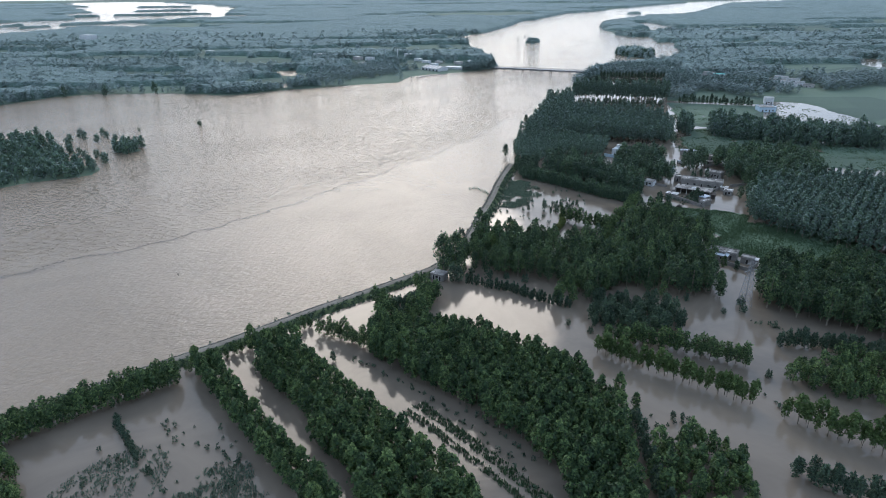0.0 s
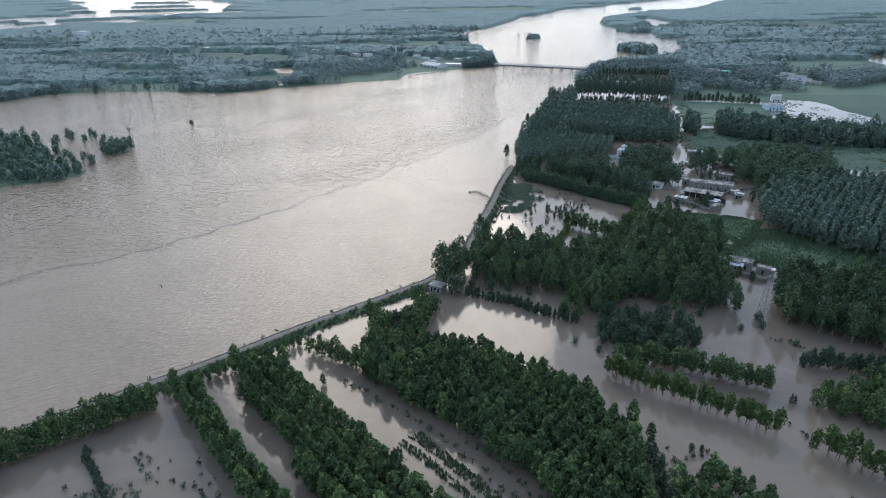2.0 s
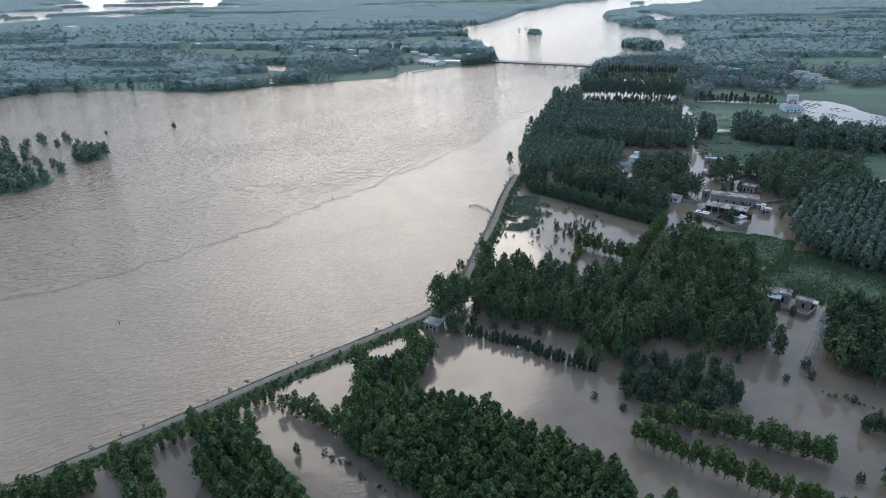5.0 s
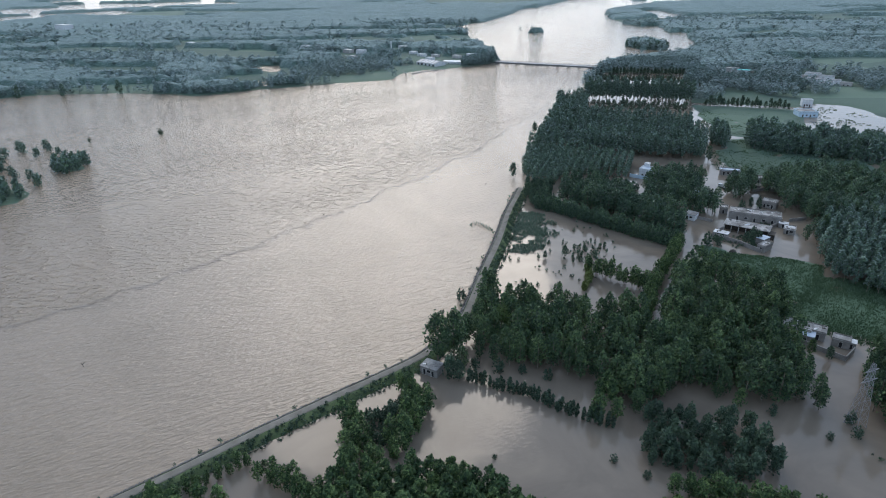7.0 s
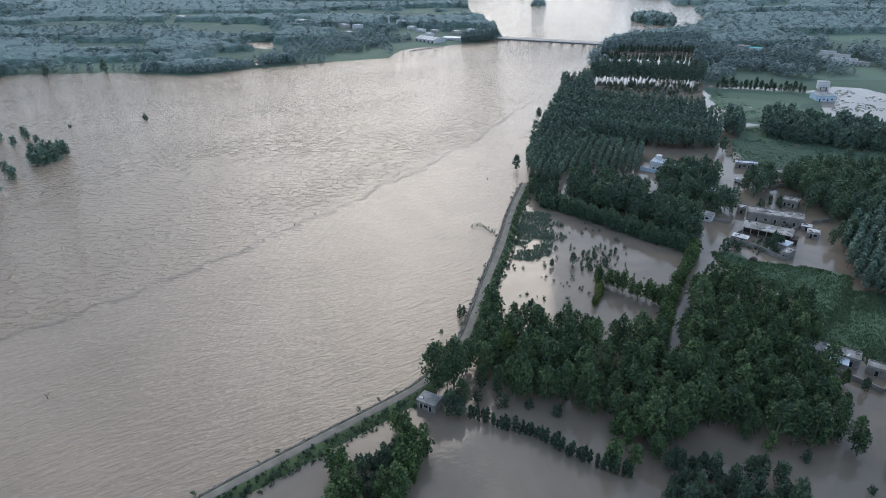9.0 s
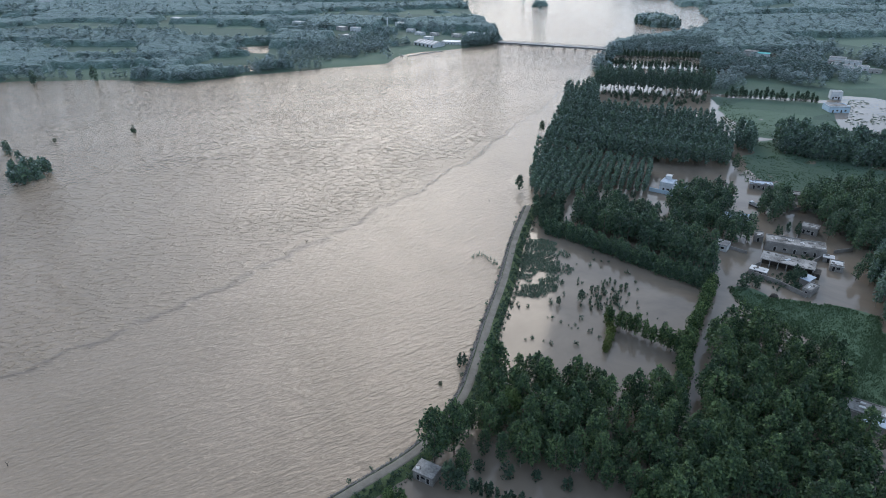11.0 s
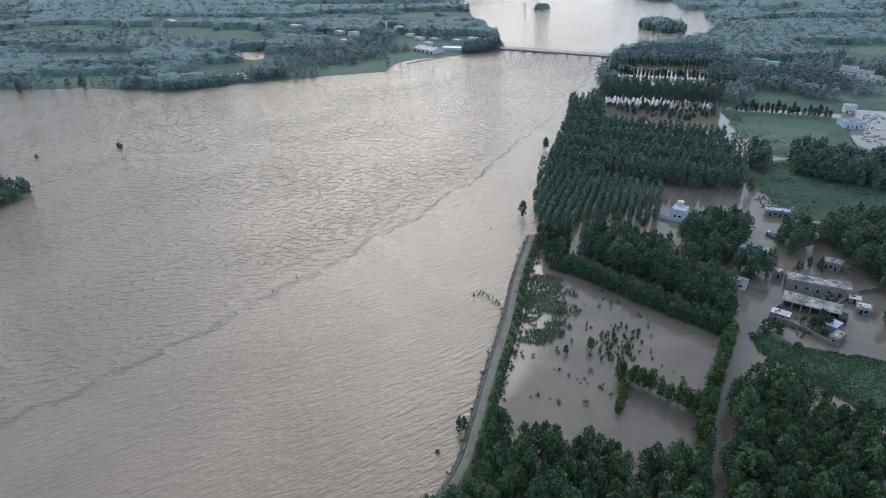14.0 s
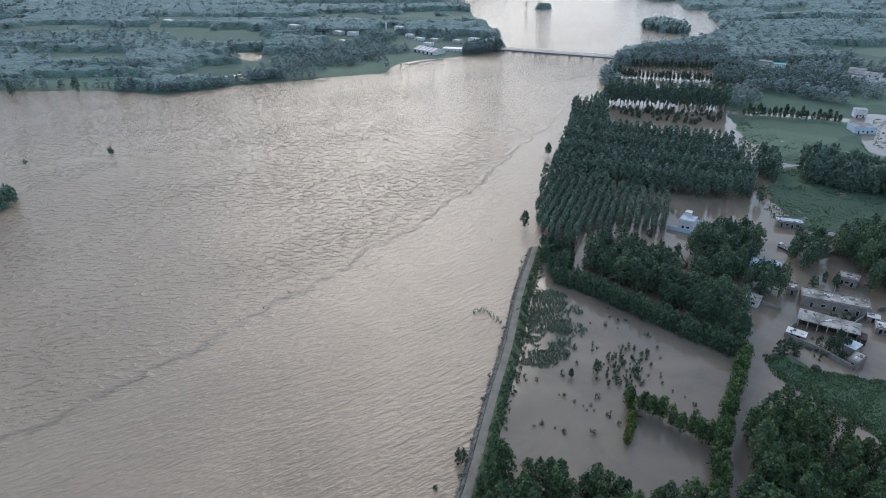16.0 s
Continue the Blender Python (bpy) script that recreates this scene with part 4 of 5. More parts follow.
    (ISLE, "islet_tree", -275, 452, 1, "small bushy tree on a drowned shoal"),
    (DULL, "hedge_tree", 41, 203, 1.0, "bushy tree at the end of the hedge row"),
]
for k, (kind, name, x, y, s, label) in enumerate(SINGLES):
    kind.tree(name, x, y, -0.3, s, label, "tree" if "tree" in name else "bush", seed=k + 3)

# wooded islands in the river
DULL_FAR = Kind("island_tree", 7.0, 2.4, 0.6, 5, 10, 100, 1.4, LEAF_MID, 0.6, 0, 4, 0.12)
DULL_FAR.grove("island_trees", fill(ISLAND, 5.2, 10, 0.45, -0.3, 71, 0.85) + fill(ISLET, 5.0, 10, 0.4, -0.3, 73), "low wooded island half drowned by the river", "grove")
DULL_FAR.grove("island_trees", fill(RIVER_ISLE, 7.5, 10, 0.4, -0.3, 72), "wooded island in the river above the bridge", "grove")

# distant woods on dry land, thinning with distance


PASTURE = [
    [(-362, 699), (-255, 707), (-287, 749), (-380, 743)], [(-455, 844), (-356, 810), (-387, 877), (-470, 890)],
    [(-259, 895), (-205, 905), (-262, 1046), (-299, 1046)], [(-443, 1077), (-318, 1064), (-291, 969), (-411, 996)],
    [(-343, 1000), (-291, 1042), (-214, 976), (-197, 906), (-232, 905), (-335, 930)], [(-425, 872), (-350, 878), (-325, 812), (-400, 806)],
    [(494, 1190), (600, 1260), (562, 1140), (474, 1110)], [(-255, 720), (-205, 722), (-190, 790), (-240, 800)], [(-250, 830), (-185, 800), (-180, 850), (-225, 885)],
]
HOUSES_AMID_TREES = [(-12, 862), (17, 852), (-128, 984), (-68, 1034), (-400, 1120), (-204, 1055), (-120, 926), (324, 684), (372, 698), (315, 776), (384, 742), (-745, 1380), (-16, 900), (-40, 815), (-20, 830), (0, 838), (18, 925), (43, 925), (50, 898), (-40, 955), (-25, 940), (-8, 934), (365, 715), (385, 725), (376, 695)]


def woods(kind, name, x0, x1, y0, y1, step, label, seed, rare):
    """Trees along the edges of the far woods."""
    rs = np.random.RandomState(seed)
    u, v = np.meshgrid(np.arange(x0, x1, step), np.arange(y0, y1, step))
    u, v = (u + rs.uniform(-0.45, 0.45, u.shape) * step).ravel(), (v + rs.uniform(-0.45, 0.45, v.shape) * step).ravel()
    seen = np.abs(u) < 0.86 * (v + 120)
    u, v = u[seen], v[seen]
    h = land_height(u, v)
    dens = wooded(u, v)
    clear = np.zeros(len(u), bool)
    for _, _, poly, *_ in GROVES:
        clear |= inside(poly, u, v)
    for poly in DRY:
        clear |= inside(poly, u, v)
    for poly in PASTURE:
        clear |= inside(poly, u, v)
    for hx, hy in HOUSES_AMID_TREES:
        clear |= np.hypot((u - hx) * 1.0, (v - hy + 18) * 0.6) < 18
    shore = land_height(u, v - 14) < -0.05
    ok = (h > -0.05) & (((dens > -0.012) & (dens < 0.03)) | (shore & (dens > -0.06)) | ((dens > 0) & ((rs.rand(len(u)) < rare) | ((u > 100) & (v < 790))))) & ~clear
    u, v, h = u[ok], v[ok], h[ok]
    return kind.grove(name, list(zip(u, v, h - 0.3)), label, "woodland", spread=0.2, seed=seed)


def crowns_of(x, y, cell):
    """Rounded crowns, one in each cell of a shaken lattice."""
    i, j = np.floor(x / cell).astype(int), np.floor(y / cell).astype(int)
    best = np.zeros(np.shape(x))
    for a in (-1, 0, 1):
        for b in (-1, 0, 1):
            p, q = LATTICE[(i + a) % 256, (j + b) % 256], LATTICE[(i + a + 91) % 256, (j + b + 37) % 256]
            d2 = (x - (i + a + p) * cell) ** 2 + (y - (j + b + q) * cell) ** 2
            best = np.maximum(best, (0.6 + 0.4 * p) * np.sqrt(np.clip(1 - d2 / (0.85 * cell) ** 2, 0, 1)))
    return best


def wooded(X, Y):
    """How far inside a wood a place lies: belts drawn out along the river."""
    near = value_noise(X * 0.55 + Y * 0.1, Y * 1.5, 90, 4)
    far = value_noise(X * 0.35, Y * 1.3, 230, 4)
    k = np.clip((Y - 1100) / 500, 0, 1)
    return near * (1 - k) + far * k - np.interp(Y, [600, 1000, 1800, 4000], [0.465, 0.455, 0.41, 0.38])


def closed_canopy(name, label):
    """The unbroken canopy of the far woods, lumpy as crowns are."""
    ys = 620 * np.exp(np.arange(0, math.log(4400 / 620), 0.0043))
    S, Y = np.meshgrid(np.arange(-0.88, 0.88, 0.0043), ys)
    rs = np.random.RandomState(1)
    X = S * (Y + 120) + (rs.rand(*S.shape) - 0.5) * 0.0022 * Y
    Y = Y + (rs.rand(*S.shape) - 0.5) * 0.0022 * Y
    H = land_height(X, Y)
    deep = wooded(X, Y)
    for line, w in ISLETS:
        deep = np.where(distance_to(line, X, Y) < 2.5 * w, 0.1, deep)
    wood = (H > -0.05) & (deep > 0) & ((Y > 1100) | (land_height(X, Y - 9) > -0.05)) & ~((X > 100) & (Y < 790))
    for poly in [g[2] for g in GROVES] + DRY + PASTURE:
        wood &= ~inside(poly, X, Y)
    for hx, hy in HOUSES_AMID_TREES:
        wood &= np.hypot(X - hx, (Y - hy + 18) * 0.6) > 19
    crown = np.where(Y < 1050, crowns_of(X, Y, 9.0), np.where(Y < 1900, crowns_of(X, Y, 16.0), crowns_of(X, Y, 32.0)))
    lumps = 4.6 * crown + 5.0 * value_noise(X * 0.5, Y, 46, 2)
    Z = np.where(wood, H + 0.8 + lumps, H - 0.5)
    n = np.arange(X.size).reshape(X.shape)
    keep = (wood[:-1, :-1].astype(int) + wood[1:, :-1] + wood[:-1, 1:] + wood[1:, 1:]) > 0
    quads = np.stack([n[:-1, :-1][keep], n[:-1, 1:][keep], n[1:, 1:][keep], n[1:, :-1][keep]], 1)
    used, back = np.unique(quads, return_inverse=True)
    V = np.stack([X.ravel()[used], Y.ravel()[used], Z.ravel()[used]], 1)
    shade = np.clip(0.75 * value_noise(X, Y, 60, 3) + 0.25 * rs.rand(*X.shape), 0, 1).ravel()[used]
    ob = new(name, mesh_from(name, V, back.reshape(-1, 4), [CANOPY], tints=shade, smooth=True))
    return tagged(ob, label, "woodland", kind="stuff")


closed_canopy("woodland_canopy", "closed green canopy of the distant woods")
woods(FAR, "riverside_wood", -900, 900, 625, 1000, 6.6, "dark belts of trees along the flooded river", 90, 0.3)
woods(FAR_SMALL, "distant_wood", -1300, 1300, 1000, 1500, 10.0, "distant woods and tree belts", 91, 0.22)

# drowned islets in the upper river and the far lake
FAR.grove("river_islet", along([(160, 1252), (175, 1258)], 5, (-4, 4), 2.0) + [(143, 1267, -0.4), (163, 1327, -0.4), (159, 1175, -0.4)], "wooded islet standing in the upper river", "grove")

# ---- low growth in the water ----


def blades(rs, count, height, reach, width):
    a, r = rs.rand(count) * 6.283, reach * np.sqrt(rs.rand(count))
    base = np.stack([np.cos(a) * r, np.sin(a) * r, np.full(count, -0.3)], 1)
    h = height * rs.uniform(0.6, 1.1, count)
    tip = base + np.stack([rs.normal(size=count) * 0.25 * h, rs.normal(size=count) * 0.25 * h, h + 0.3], 1)
    t = rs.rand(count) * 6.283
    side = np.stack([np.cos(t), np.sin(t), np.zeros(count)], 1) * width * 0.5
    return np.stack([base - side, base + side, tip + side * 0.35, tip - side * 0.35], 1).reshape(-1, 3), np.arange(count * 4).reshape(-1, 4)


def tufts(name, spots, height, count, reach, width, mat, label, seed=1, category="plants"):
    """Many tufts of blades joined into one mesh."""
    rs = np.random.RandomState(seed)
    shapes = [blades(rs, count, height, reach, width) for _ in range(6)]
    V, Q, T, o = [], [], [], 0
    for x, y, z in spots:
        v, q = shapes[rs.randint(6)]
        s, a = rs.uniform(0.6, 1.25), rs.rand() * 6.283
        c, d = math.cos(a) * s, math.sin(a) * s
        V.append(np.stack([v[:, 0] * c - v[:, 1] * d + x, v[:, 0] * d + v[:, 1] * c + y, v[:, 2] * s + z], 1))
        Q.append(q + o)
        T.append(np.full(len(v), rs.rand()))
        o += len(v)
    return tagged(new(name, mesh_from(name, np.concatenate(V), np.concatenate(Q), [mat], tints=np.concatenate(T))), label, category, kind="stuff")


def patchy(poly, step, size, thresh, seed, edge=0.0):
    """Spots over an outline, broken up by noise."""
    s = np.array(fill(poly, step, 17, 0.5, 0.0, seed))
    n = value_noise(s[:, 0], s[:, 1], size, 3)
    n = n - thresh + np.clip(depth_in(poly, s[:, 0], s[:, 1]) / size - 0.45, -1, 0) * 0.5
    return [tuple(p) for p in s[n > 0]]


MARSH = [(39, 358), (50, 356), (48, 332), (44, 314), (36, 308), (28, 311), (33, 339)]
tufts("reed_bed", patchy(MARSH, 0.66, 5, 0.32, 1), 0.8, 8, 0.5, 0.26, REED, "dense bed of reeds standing in floodwater")
tufts("reed_bed", patchy([(44, 345), (56, 350), (52, 325), (46, 312), (30, 304), (40, 318)], 1.1, 6, 0.45, 2), 1.2, 9, 0.45, 0.2, REED, "scattered reeds at the marsh edge")
SPRIG.grove("water_shrubs", patchy([(52, 317), (71, 323), (71, 304), (60, 296), (48, 302)], 1.8, 4, 0.47, 3), "sparse shrubs poking out of a flooded field", "shrubs", spread=0.35)
tufts("crop_rows", patchy([(-97, 106), (-90, 119.5), (-82, 129), (-66, 127), (-68, 106)], 0.85, 4, 0.50, 4), 0.6, 9, 0.4, 0.22, REED, "half-drowned green crop in floodwater")
tufts("crop_rows", patchy([(-66, 106), (-59, 121), (-50, 123), (-36, 106)], 0.72, 5, 0.34, 5), 0.7, 11, 0.45, 0.24, REED, "green crop standing in shallow floodwater")
tufts("river_reeds", along([(13.5, 341), (16.3, 343), (20, 340), (23, 334)], 0.8, (-0.6, 0.5), 0.6, 0.0), 1.3, 5, 0.35, 0.16, REED, "reeds drowned at the river's edge")
VEG = []
for k, o in enumerate((0.0, 1.1, 3.6, 4.7, 5.8)):
    VEG += along([(-12 + 0.84 * o, 142 + 0.54 * o), (-4.8 + 0.84 * o, 134.3 + 0.54 * o), (7.8 + 0.84 * o, 119.5 + 0.54 * o), (22 + 0.84 * o, 102 + 0.54 * o)], 0.75, (0.0,), 0.3, 0.0, 30 + k)
VEG = [q for i, q in enumerate(VEG) if (i * 11) % 13 > 1]
tufts("vegetable_rows", VEG, 0.9, 12, 0.5, 0.34, CROP, "straight rows of vegetables on drowned ridges")
STRAY = []
for k, line in enumerate(([(37, 297), (45, 291), (52, 286)], [(28, 305), (32, 302)], [(30, 285), (36, 279)], [(64, 312), (64, 296)], [(73, 297), (78, 290)], [(-1.9, 144), (8.5, 132), (17.4, 119), (21.5, 108)], [(2, 146), (12, 134), (21, 121)], [(-30, 168), (-14, 156), (-4, 146)], [(104, 189), (110, 186), (118, 178), (130, 172)], [(88, 150), (92, 144), (90, 138)], [(-60, 128), (-52, 122), (-48, 118)], [(66, 138), (56, 134), (55, 140)])):
    pts = along(line, 1.4, (0.0,), 0.9, 0.0, 40 + k)
    STRAY += [q for i, q in enumerate(pts) if (i * 7 + k) % 5 > 1]
rs = np.random.RandomState(4)
STRAY += [(rs.uniform(28, 75), rs.uniform(276, 345), 0.0) for _ in range(70)] + [(rs.uniform(-90, -50), rs.uniform(112, 140), 0.0) for _ in range(60)]
WEED.grove("stray_plants", STRAY, "scattered drowned plants poking out of the water", "plants", spread=0.35)
tufts("pond_plants", patchy([(280, 500), (335, 480), (345, 530), (320, 590), (300, 590), (272, 525)], 3.2, 14, 0.5, 66), 0.5, 8, 1.2, 0.7, REED, "drowned plants showing in the flooded pond")
YEL = along([(58, 296), (57, 286), (52, 275)], 0.9, (-0.5, 0.5), 0.5, 0.0)
YELLOW.grove("yellow_scrub", YEL, "yellow-green scrub along a drowned bank", "shrubs", spread=0.3)


def grown(poly, m):
    cx, cy = sum(p[0] for p in poly) / len(poly), sum(p[1] for p in poly) / len(poly)
    return [(x + (x - cx) * m / math.hypot(x - cx, y - cy), y + (y - cy) * m / math.hypot(x - cx, y - cy)) for x, y in poly]


for k, p in enumerate(DRY[:2]):
    tufts("field_crop", patchy(grown(p, 4.5), 0.68, 7, 0.10 + 0.06 * k, 60 + k), 0.6, 7, 0.62, 0.4, CROP, "low green crop on a field above the flood")
tufts("field_crop", patchy(DRY[3], 2.0, 14, 0.34, 64) + patchy(DRY[2], 2.0, 14, 0.30, 65), 0.5, 6, 1.3, 0.8, CROP, "green crop with drowned gaps")

# weeds and bushes on the dike's landward slope, loose stones on the river side
land_side = along([p for p in DIKE[::-1]][1:], 1.0, (2.2, 3.2, 4.2, 5.3), 0.5, 0.0, 7)
land_side = [(x, y, 0.55 - 0.35 * (i // (len(land_side) // 4))) for i, (x, y, z) in enumerate(land_side) if (i * 13) % 7 > 1]
WEED.grove("verge_weeds", land_side, "rank weeds on the dike's landward slope", "weeds", spread=0.3)


def stones(name, spots, size, mat, label, seed=1):
    rs = np.random.RandomState(seed)
    cube = np.array([(-1, -1, -1), (1, -1, -1), (1, 1, -1), (-1, 1, -1), (-1, -1, 1), (1, -1, 1), (1, 1, 1), (-1, 1, 1)], float)
    faces = np.array([(0, 3, 2, 1), (4, 5, 6, 7), (0, 1, 5, 4), (1, 2, 6, 5), (2, 3, 7, 6), (3, 0, 4, 7)])
    V, Q = [], []
    for i, (x, y, z) in enumerate(spots):
        v = cube * rs.uniform(0.55, 1.0, cube.shape) * size * rs.uniform(0.4, 1.0) * np.array([1, 1, 0.65])
        a = rs.rand() * 6.283
        c, s = math.cos(a), math.sin(a)
        V.append(np.stack([v[:, 0] * c - v[:, 1] * s + x, v[:, 0] * s + v[:, 1] * c + y, v[:, 2] + z], 1))
        Q.append(faces + 8 * i)
    return tagged(new(name, mesh_from(name, np.concatenate(V), np.concatenate(Q), [mat])), label, "stones", kind="stuff")


ROCK_LINE = [p for p in DIKE[::-1]][1:]
rocks = []
for o, z in ((-1.65, 1.0), (-1.9, 0.86), (-2.2, 0.55), (-2.5, 0.25), (-2.85, -0.02)):
    rocks += along(ROCK_LINE, 0.8, (o,), 0.25, z, int(90 - o * 20))
stones("facing_stones", rocks, 0.27, RUBBLE, "loose grey stones heaped on the dike's river face")
river_weeds = [q for i, q in enumerate(along(ROCK_LINE, 3.1, (-2.9,), 0.7, 0.3, 17)) if (i * 5) % 9 < 3]
WEED.grove("facing_weeds", river_weeds, "small bushes among the facing stones", "weeds", spread=0.3)

# ---- bridge ----


def bridge(a, b, z):
    a, b = Vector(a), Vector(b)
    L, ang = (b - a).length, math.atan2(b.y - a.y, b.x - a.x)
    e = thing("bridge", Matrix.Translation((a.x, a.y, 0)) @ Matrix.Rotation(ang, 4, "Z"), "long low concrete road bridge with a post railing over the river", "bridge")
    part("deck", boxes((-2, L + 8, -4.2, 4.2, z - 0.35, z)), CONCRETE, e)
    for y in (-3.2, -1.1, 1.1, 3.2):
        part("girder", boxes((-2, L + 6, y - 0.3, y + 0.3, z - 1.7, z - 0.35)), STEEL, e)
    n = round(L / 13)
    for i in range(n + 1):
        x = L * i / n
        pier = part("pier", boxes((x - 0.6, x + 0.6, -3.6, 3.6, -3, z - 2.2), bevel=0.2), CONCRETE, e)
        part("pier_cap", boxes((x - 0.8, x + 0.8, -4.0, 4.0, z - 2.2, z - 1.7)), CONCRETE, pier)
    for y in (-4.05, 4.05):
        rail = part("railing", boxes((-2, L + 8, y - 0.08, y + 0.08, z + 1.1, z + 1.28), (-2, L + 8, y - 0.05, y + 0.05, z + 0.5, z + 0.62)), CONCRETE, e)
        for i in range(int(L / 3.2)):
            part("post", boxes((i * 3.2, i * 3.2 + 0.22, y - 0.11, y + 0.11, z, z + 1.1)), CONCRETE, rail)


bridge((69, 871), (184, 816), 2.3)
approach = curve_through([(180, 817), (205, 808), (235, 799), (283, 786), (340, 775)], 4.0)
tagged(loft("bridge_road", approach, [(-8, -0.8), (-4.5, 1.8), (-3.5, 2.25), (3.5, 2.25), (4.5, 1.8), (8, -0.8)], GRAVEL, 0.1, 8), "raised road leading to the bridge", "road", kind="structure")

# ---- buildings ----


def house(name, x, y, turn, w, d, h, label, wall=MUD_WALL, roof=ROOF, openings=3, parapet=0.35, category="house", over=0.15, low=-0.4, clutter=0):
    """A flat-roofed house: front to -y, corner at the front left."""
    e = thing(name, Matrix.Translation((x, y, 0)) @ Matrix.Rotation(radians(turn), 4, "Z"), label, category)
    t = 0.3
    gap = w / (openings + 1) if openings else 0
    holes = []
    for i in range(openings):
        c = gap * (i + 1)
        holes.append((c - 0.5, c + 0.5, 0.1, 2.0) if i % 2 == 0 else (c - 0.7, c + 0.7, 1.0, 2.0))
    front, xs = [], 0.0
    for a, b, z0, z1 in holes:
        front += [(xs, a, 0, t, low, h), (a, b, 0, t, z1, h), (a, b, 0, t, low, z0)]
        xs = b
    front.append((xs, w, 0, t, low, h))
    part("wall", boxes(*front), wall, e)
    part("wall", boxes((0, w, d - t, d, low, h)), wall, e)
    part("wall", boxes((0, t, t, d - t, low, h)), wall, e)
    part("wall", boxes((w - t, w, t, d - t, low, h)), wall, e)
    for a, b, z0, z1 in holes:
        f = part("window" if z0 > 0.5 else "door", boxes((a, b, 0.2, 0.26, z0, z1)), DARK, e)
        part("frame", boxes((a - 0.06, a + 0.06, -0.03, 0.2, z0, z1), (b - 0.06, b + 0.06, -0.03, 0.2, z0, z1), (a - 0.06, b + 0.06, -0.03, 0.2, z1, z1 + 0.1)), CONCRETE, f)
    part("roof", boxes((-over, w + over, -over, d + over, h, h + 0.18), bevel=0.04), roof, e)
    if parapet:
        part("parapet", boxes((0, w, 0.02, 0.2, h + 0.18, h + 0.18 + parapet), (0, w, d - 0.2, d - 0.02, h + 0.18, h + 0.18 + parapet), (0.02, 0.2, 0.2, d - 0.2, h + 0.18, h + 0.18 + parapet), (w - 0.2, w - 0.02, 0.2, d - 0.2, h + 0.18, h + 0.18 + parapet)), wall, e)
    rs = np.random.RandomState(int(abs(x * 7 + y * 3)))
    for k in range(clutter):
        a, b = rs.uniform(0.6, w - 0.9), rs.uniform(0.6, d - 0.9)
        bm = boxes((-rs.uniform(0.2, 0.9), rs.uniform(0.2, 0.9), -rs.uniform(0.15, 0.5), rs.uniform(0.15, 0.5), 0, rs.uniform(0.06, 0.3)), bevel=0.03)
        bmesh.ops.transform(bm, matrix=Matrix.Translation((a, b, h + 0.18)) @ Matrix.Rotation(rs.rand() * 3, 4, "Z"), verts=bm.verts)
        part(("broken_slab", "roof_sheet", "loose_brick")[k % 3], bm, (RUBBLE, PALE_ROOF, MUD_WALL)[k % 3], e)
    return e


def yard_wall(points, h, label, mat=MUD_WALL):
    e = thing("yard_wall", Matrix.Translation((*points[0], 0)), label, "wall")
    for (x0, y0), (x1, y1) in zip(points, points[1:]):
        L, a = math.hypot(x1 - x0, y1 - y0), math.atan2(y1 - y0, x1 - x0)
        bm = boxes((0, L + 0.15, -0.15, 0.15, -0.5, h))
        bmesh.ops.transform(bm, matrix=Matrix.Translation((x0 - points[0][0], y0 - points[0][1], 0)) @ Matrix.Rotation(a, 4, "Z"), verts=bm.verts)
        part("wall", bm, mat, e)
    return e


# the walled farmstead
house("farmhouse", 134.8, 345.4, -25, 22, 7.5, 3.6, "long flat-roofed plastered farmhouse with a worn pale roof", MUD_WALL, ROOF, 5, clutter=26)
house("store_room", 133.5, 353, -25, 3.6, 4.5, 2.8, "small flat-roofed brick store beside the farmhouse", MUD_WALL, ROOF, 1, clutter=5)


def veranda(x, y, turn, w, d, h):
    e = thing("veranda_house", Matrix.Translation((x, y, 0)) @ Matrix.Rotation(radians(turn), 4, "Z"), "long open-fronted brick veranda building with pale roof and posts", "house")
    part("wall", boxes((0, w, d - 0.3, d, -0.4, h)), MUD_WALL, e)
    part("wall", boxes((0, 0.3, 2.5, d - 0.3, -0.4, h)), MUD_WALL, e)
    part("wall", boxes((w - 0.3, w, 2.5, d - 0.3, -0.4, h)), MUD_WALL, e)
    # inner wall coloured dark to paint the shaded depth behind the posts
    part("wall", boxes((0.3, w - 0.3, 3.0, 3.25, -0.4, h)), TIMBER, e)
    part("roof", boxes((-0.3, w + 0.3, -0.3, d + 0.2, h, h + 0.25), bevel=0.05), ROOF, e)
    rs = np.random.RandomState(5)
    for k in range(22):
        a, b = rs.uniform(0.6, w - 0.9), rs.uniform(0.6, d - 0.9)
        bm = boxes((-rs.uniform(0.2, 0.8), rs.uniform(0.2, 0.8), -rs.uniform(0.15, 0.4), rs.uniform(0.15, 0.4), 0, rs.uniform(0.06, 0.3)), bevel=0.03)
        bmesh.ops.transform(bm, matrix=Matrix.Translation((a, b, h + 0.25)) @ Matrix.Rotation(rs.rand() * 3, 4, "Z"), verts=bm.verts)
        part(("broken_slab", "loose_brick")[k % 2], bm, (RUBBLE, MUD_WALL)[k % 2], e)
    n = 7
    for i in range(n):
        px = 0.3 + (w - 0.6) * i / (n - 1)
        part("post", boxes((px - 0.15, px + 0.15, 0, 0.3, -0.4, h)), CONCRETE, e)
    for i in range(14):
        px = w * (i + 0.5) / 14
        part("parapet_stub", boxes((px - 0.2, px + 0.2, -0.25, -0.05, h + 0.25, h + 0.65)), CONCRETE, e)


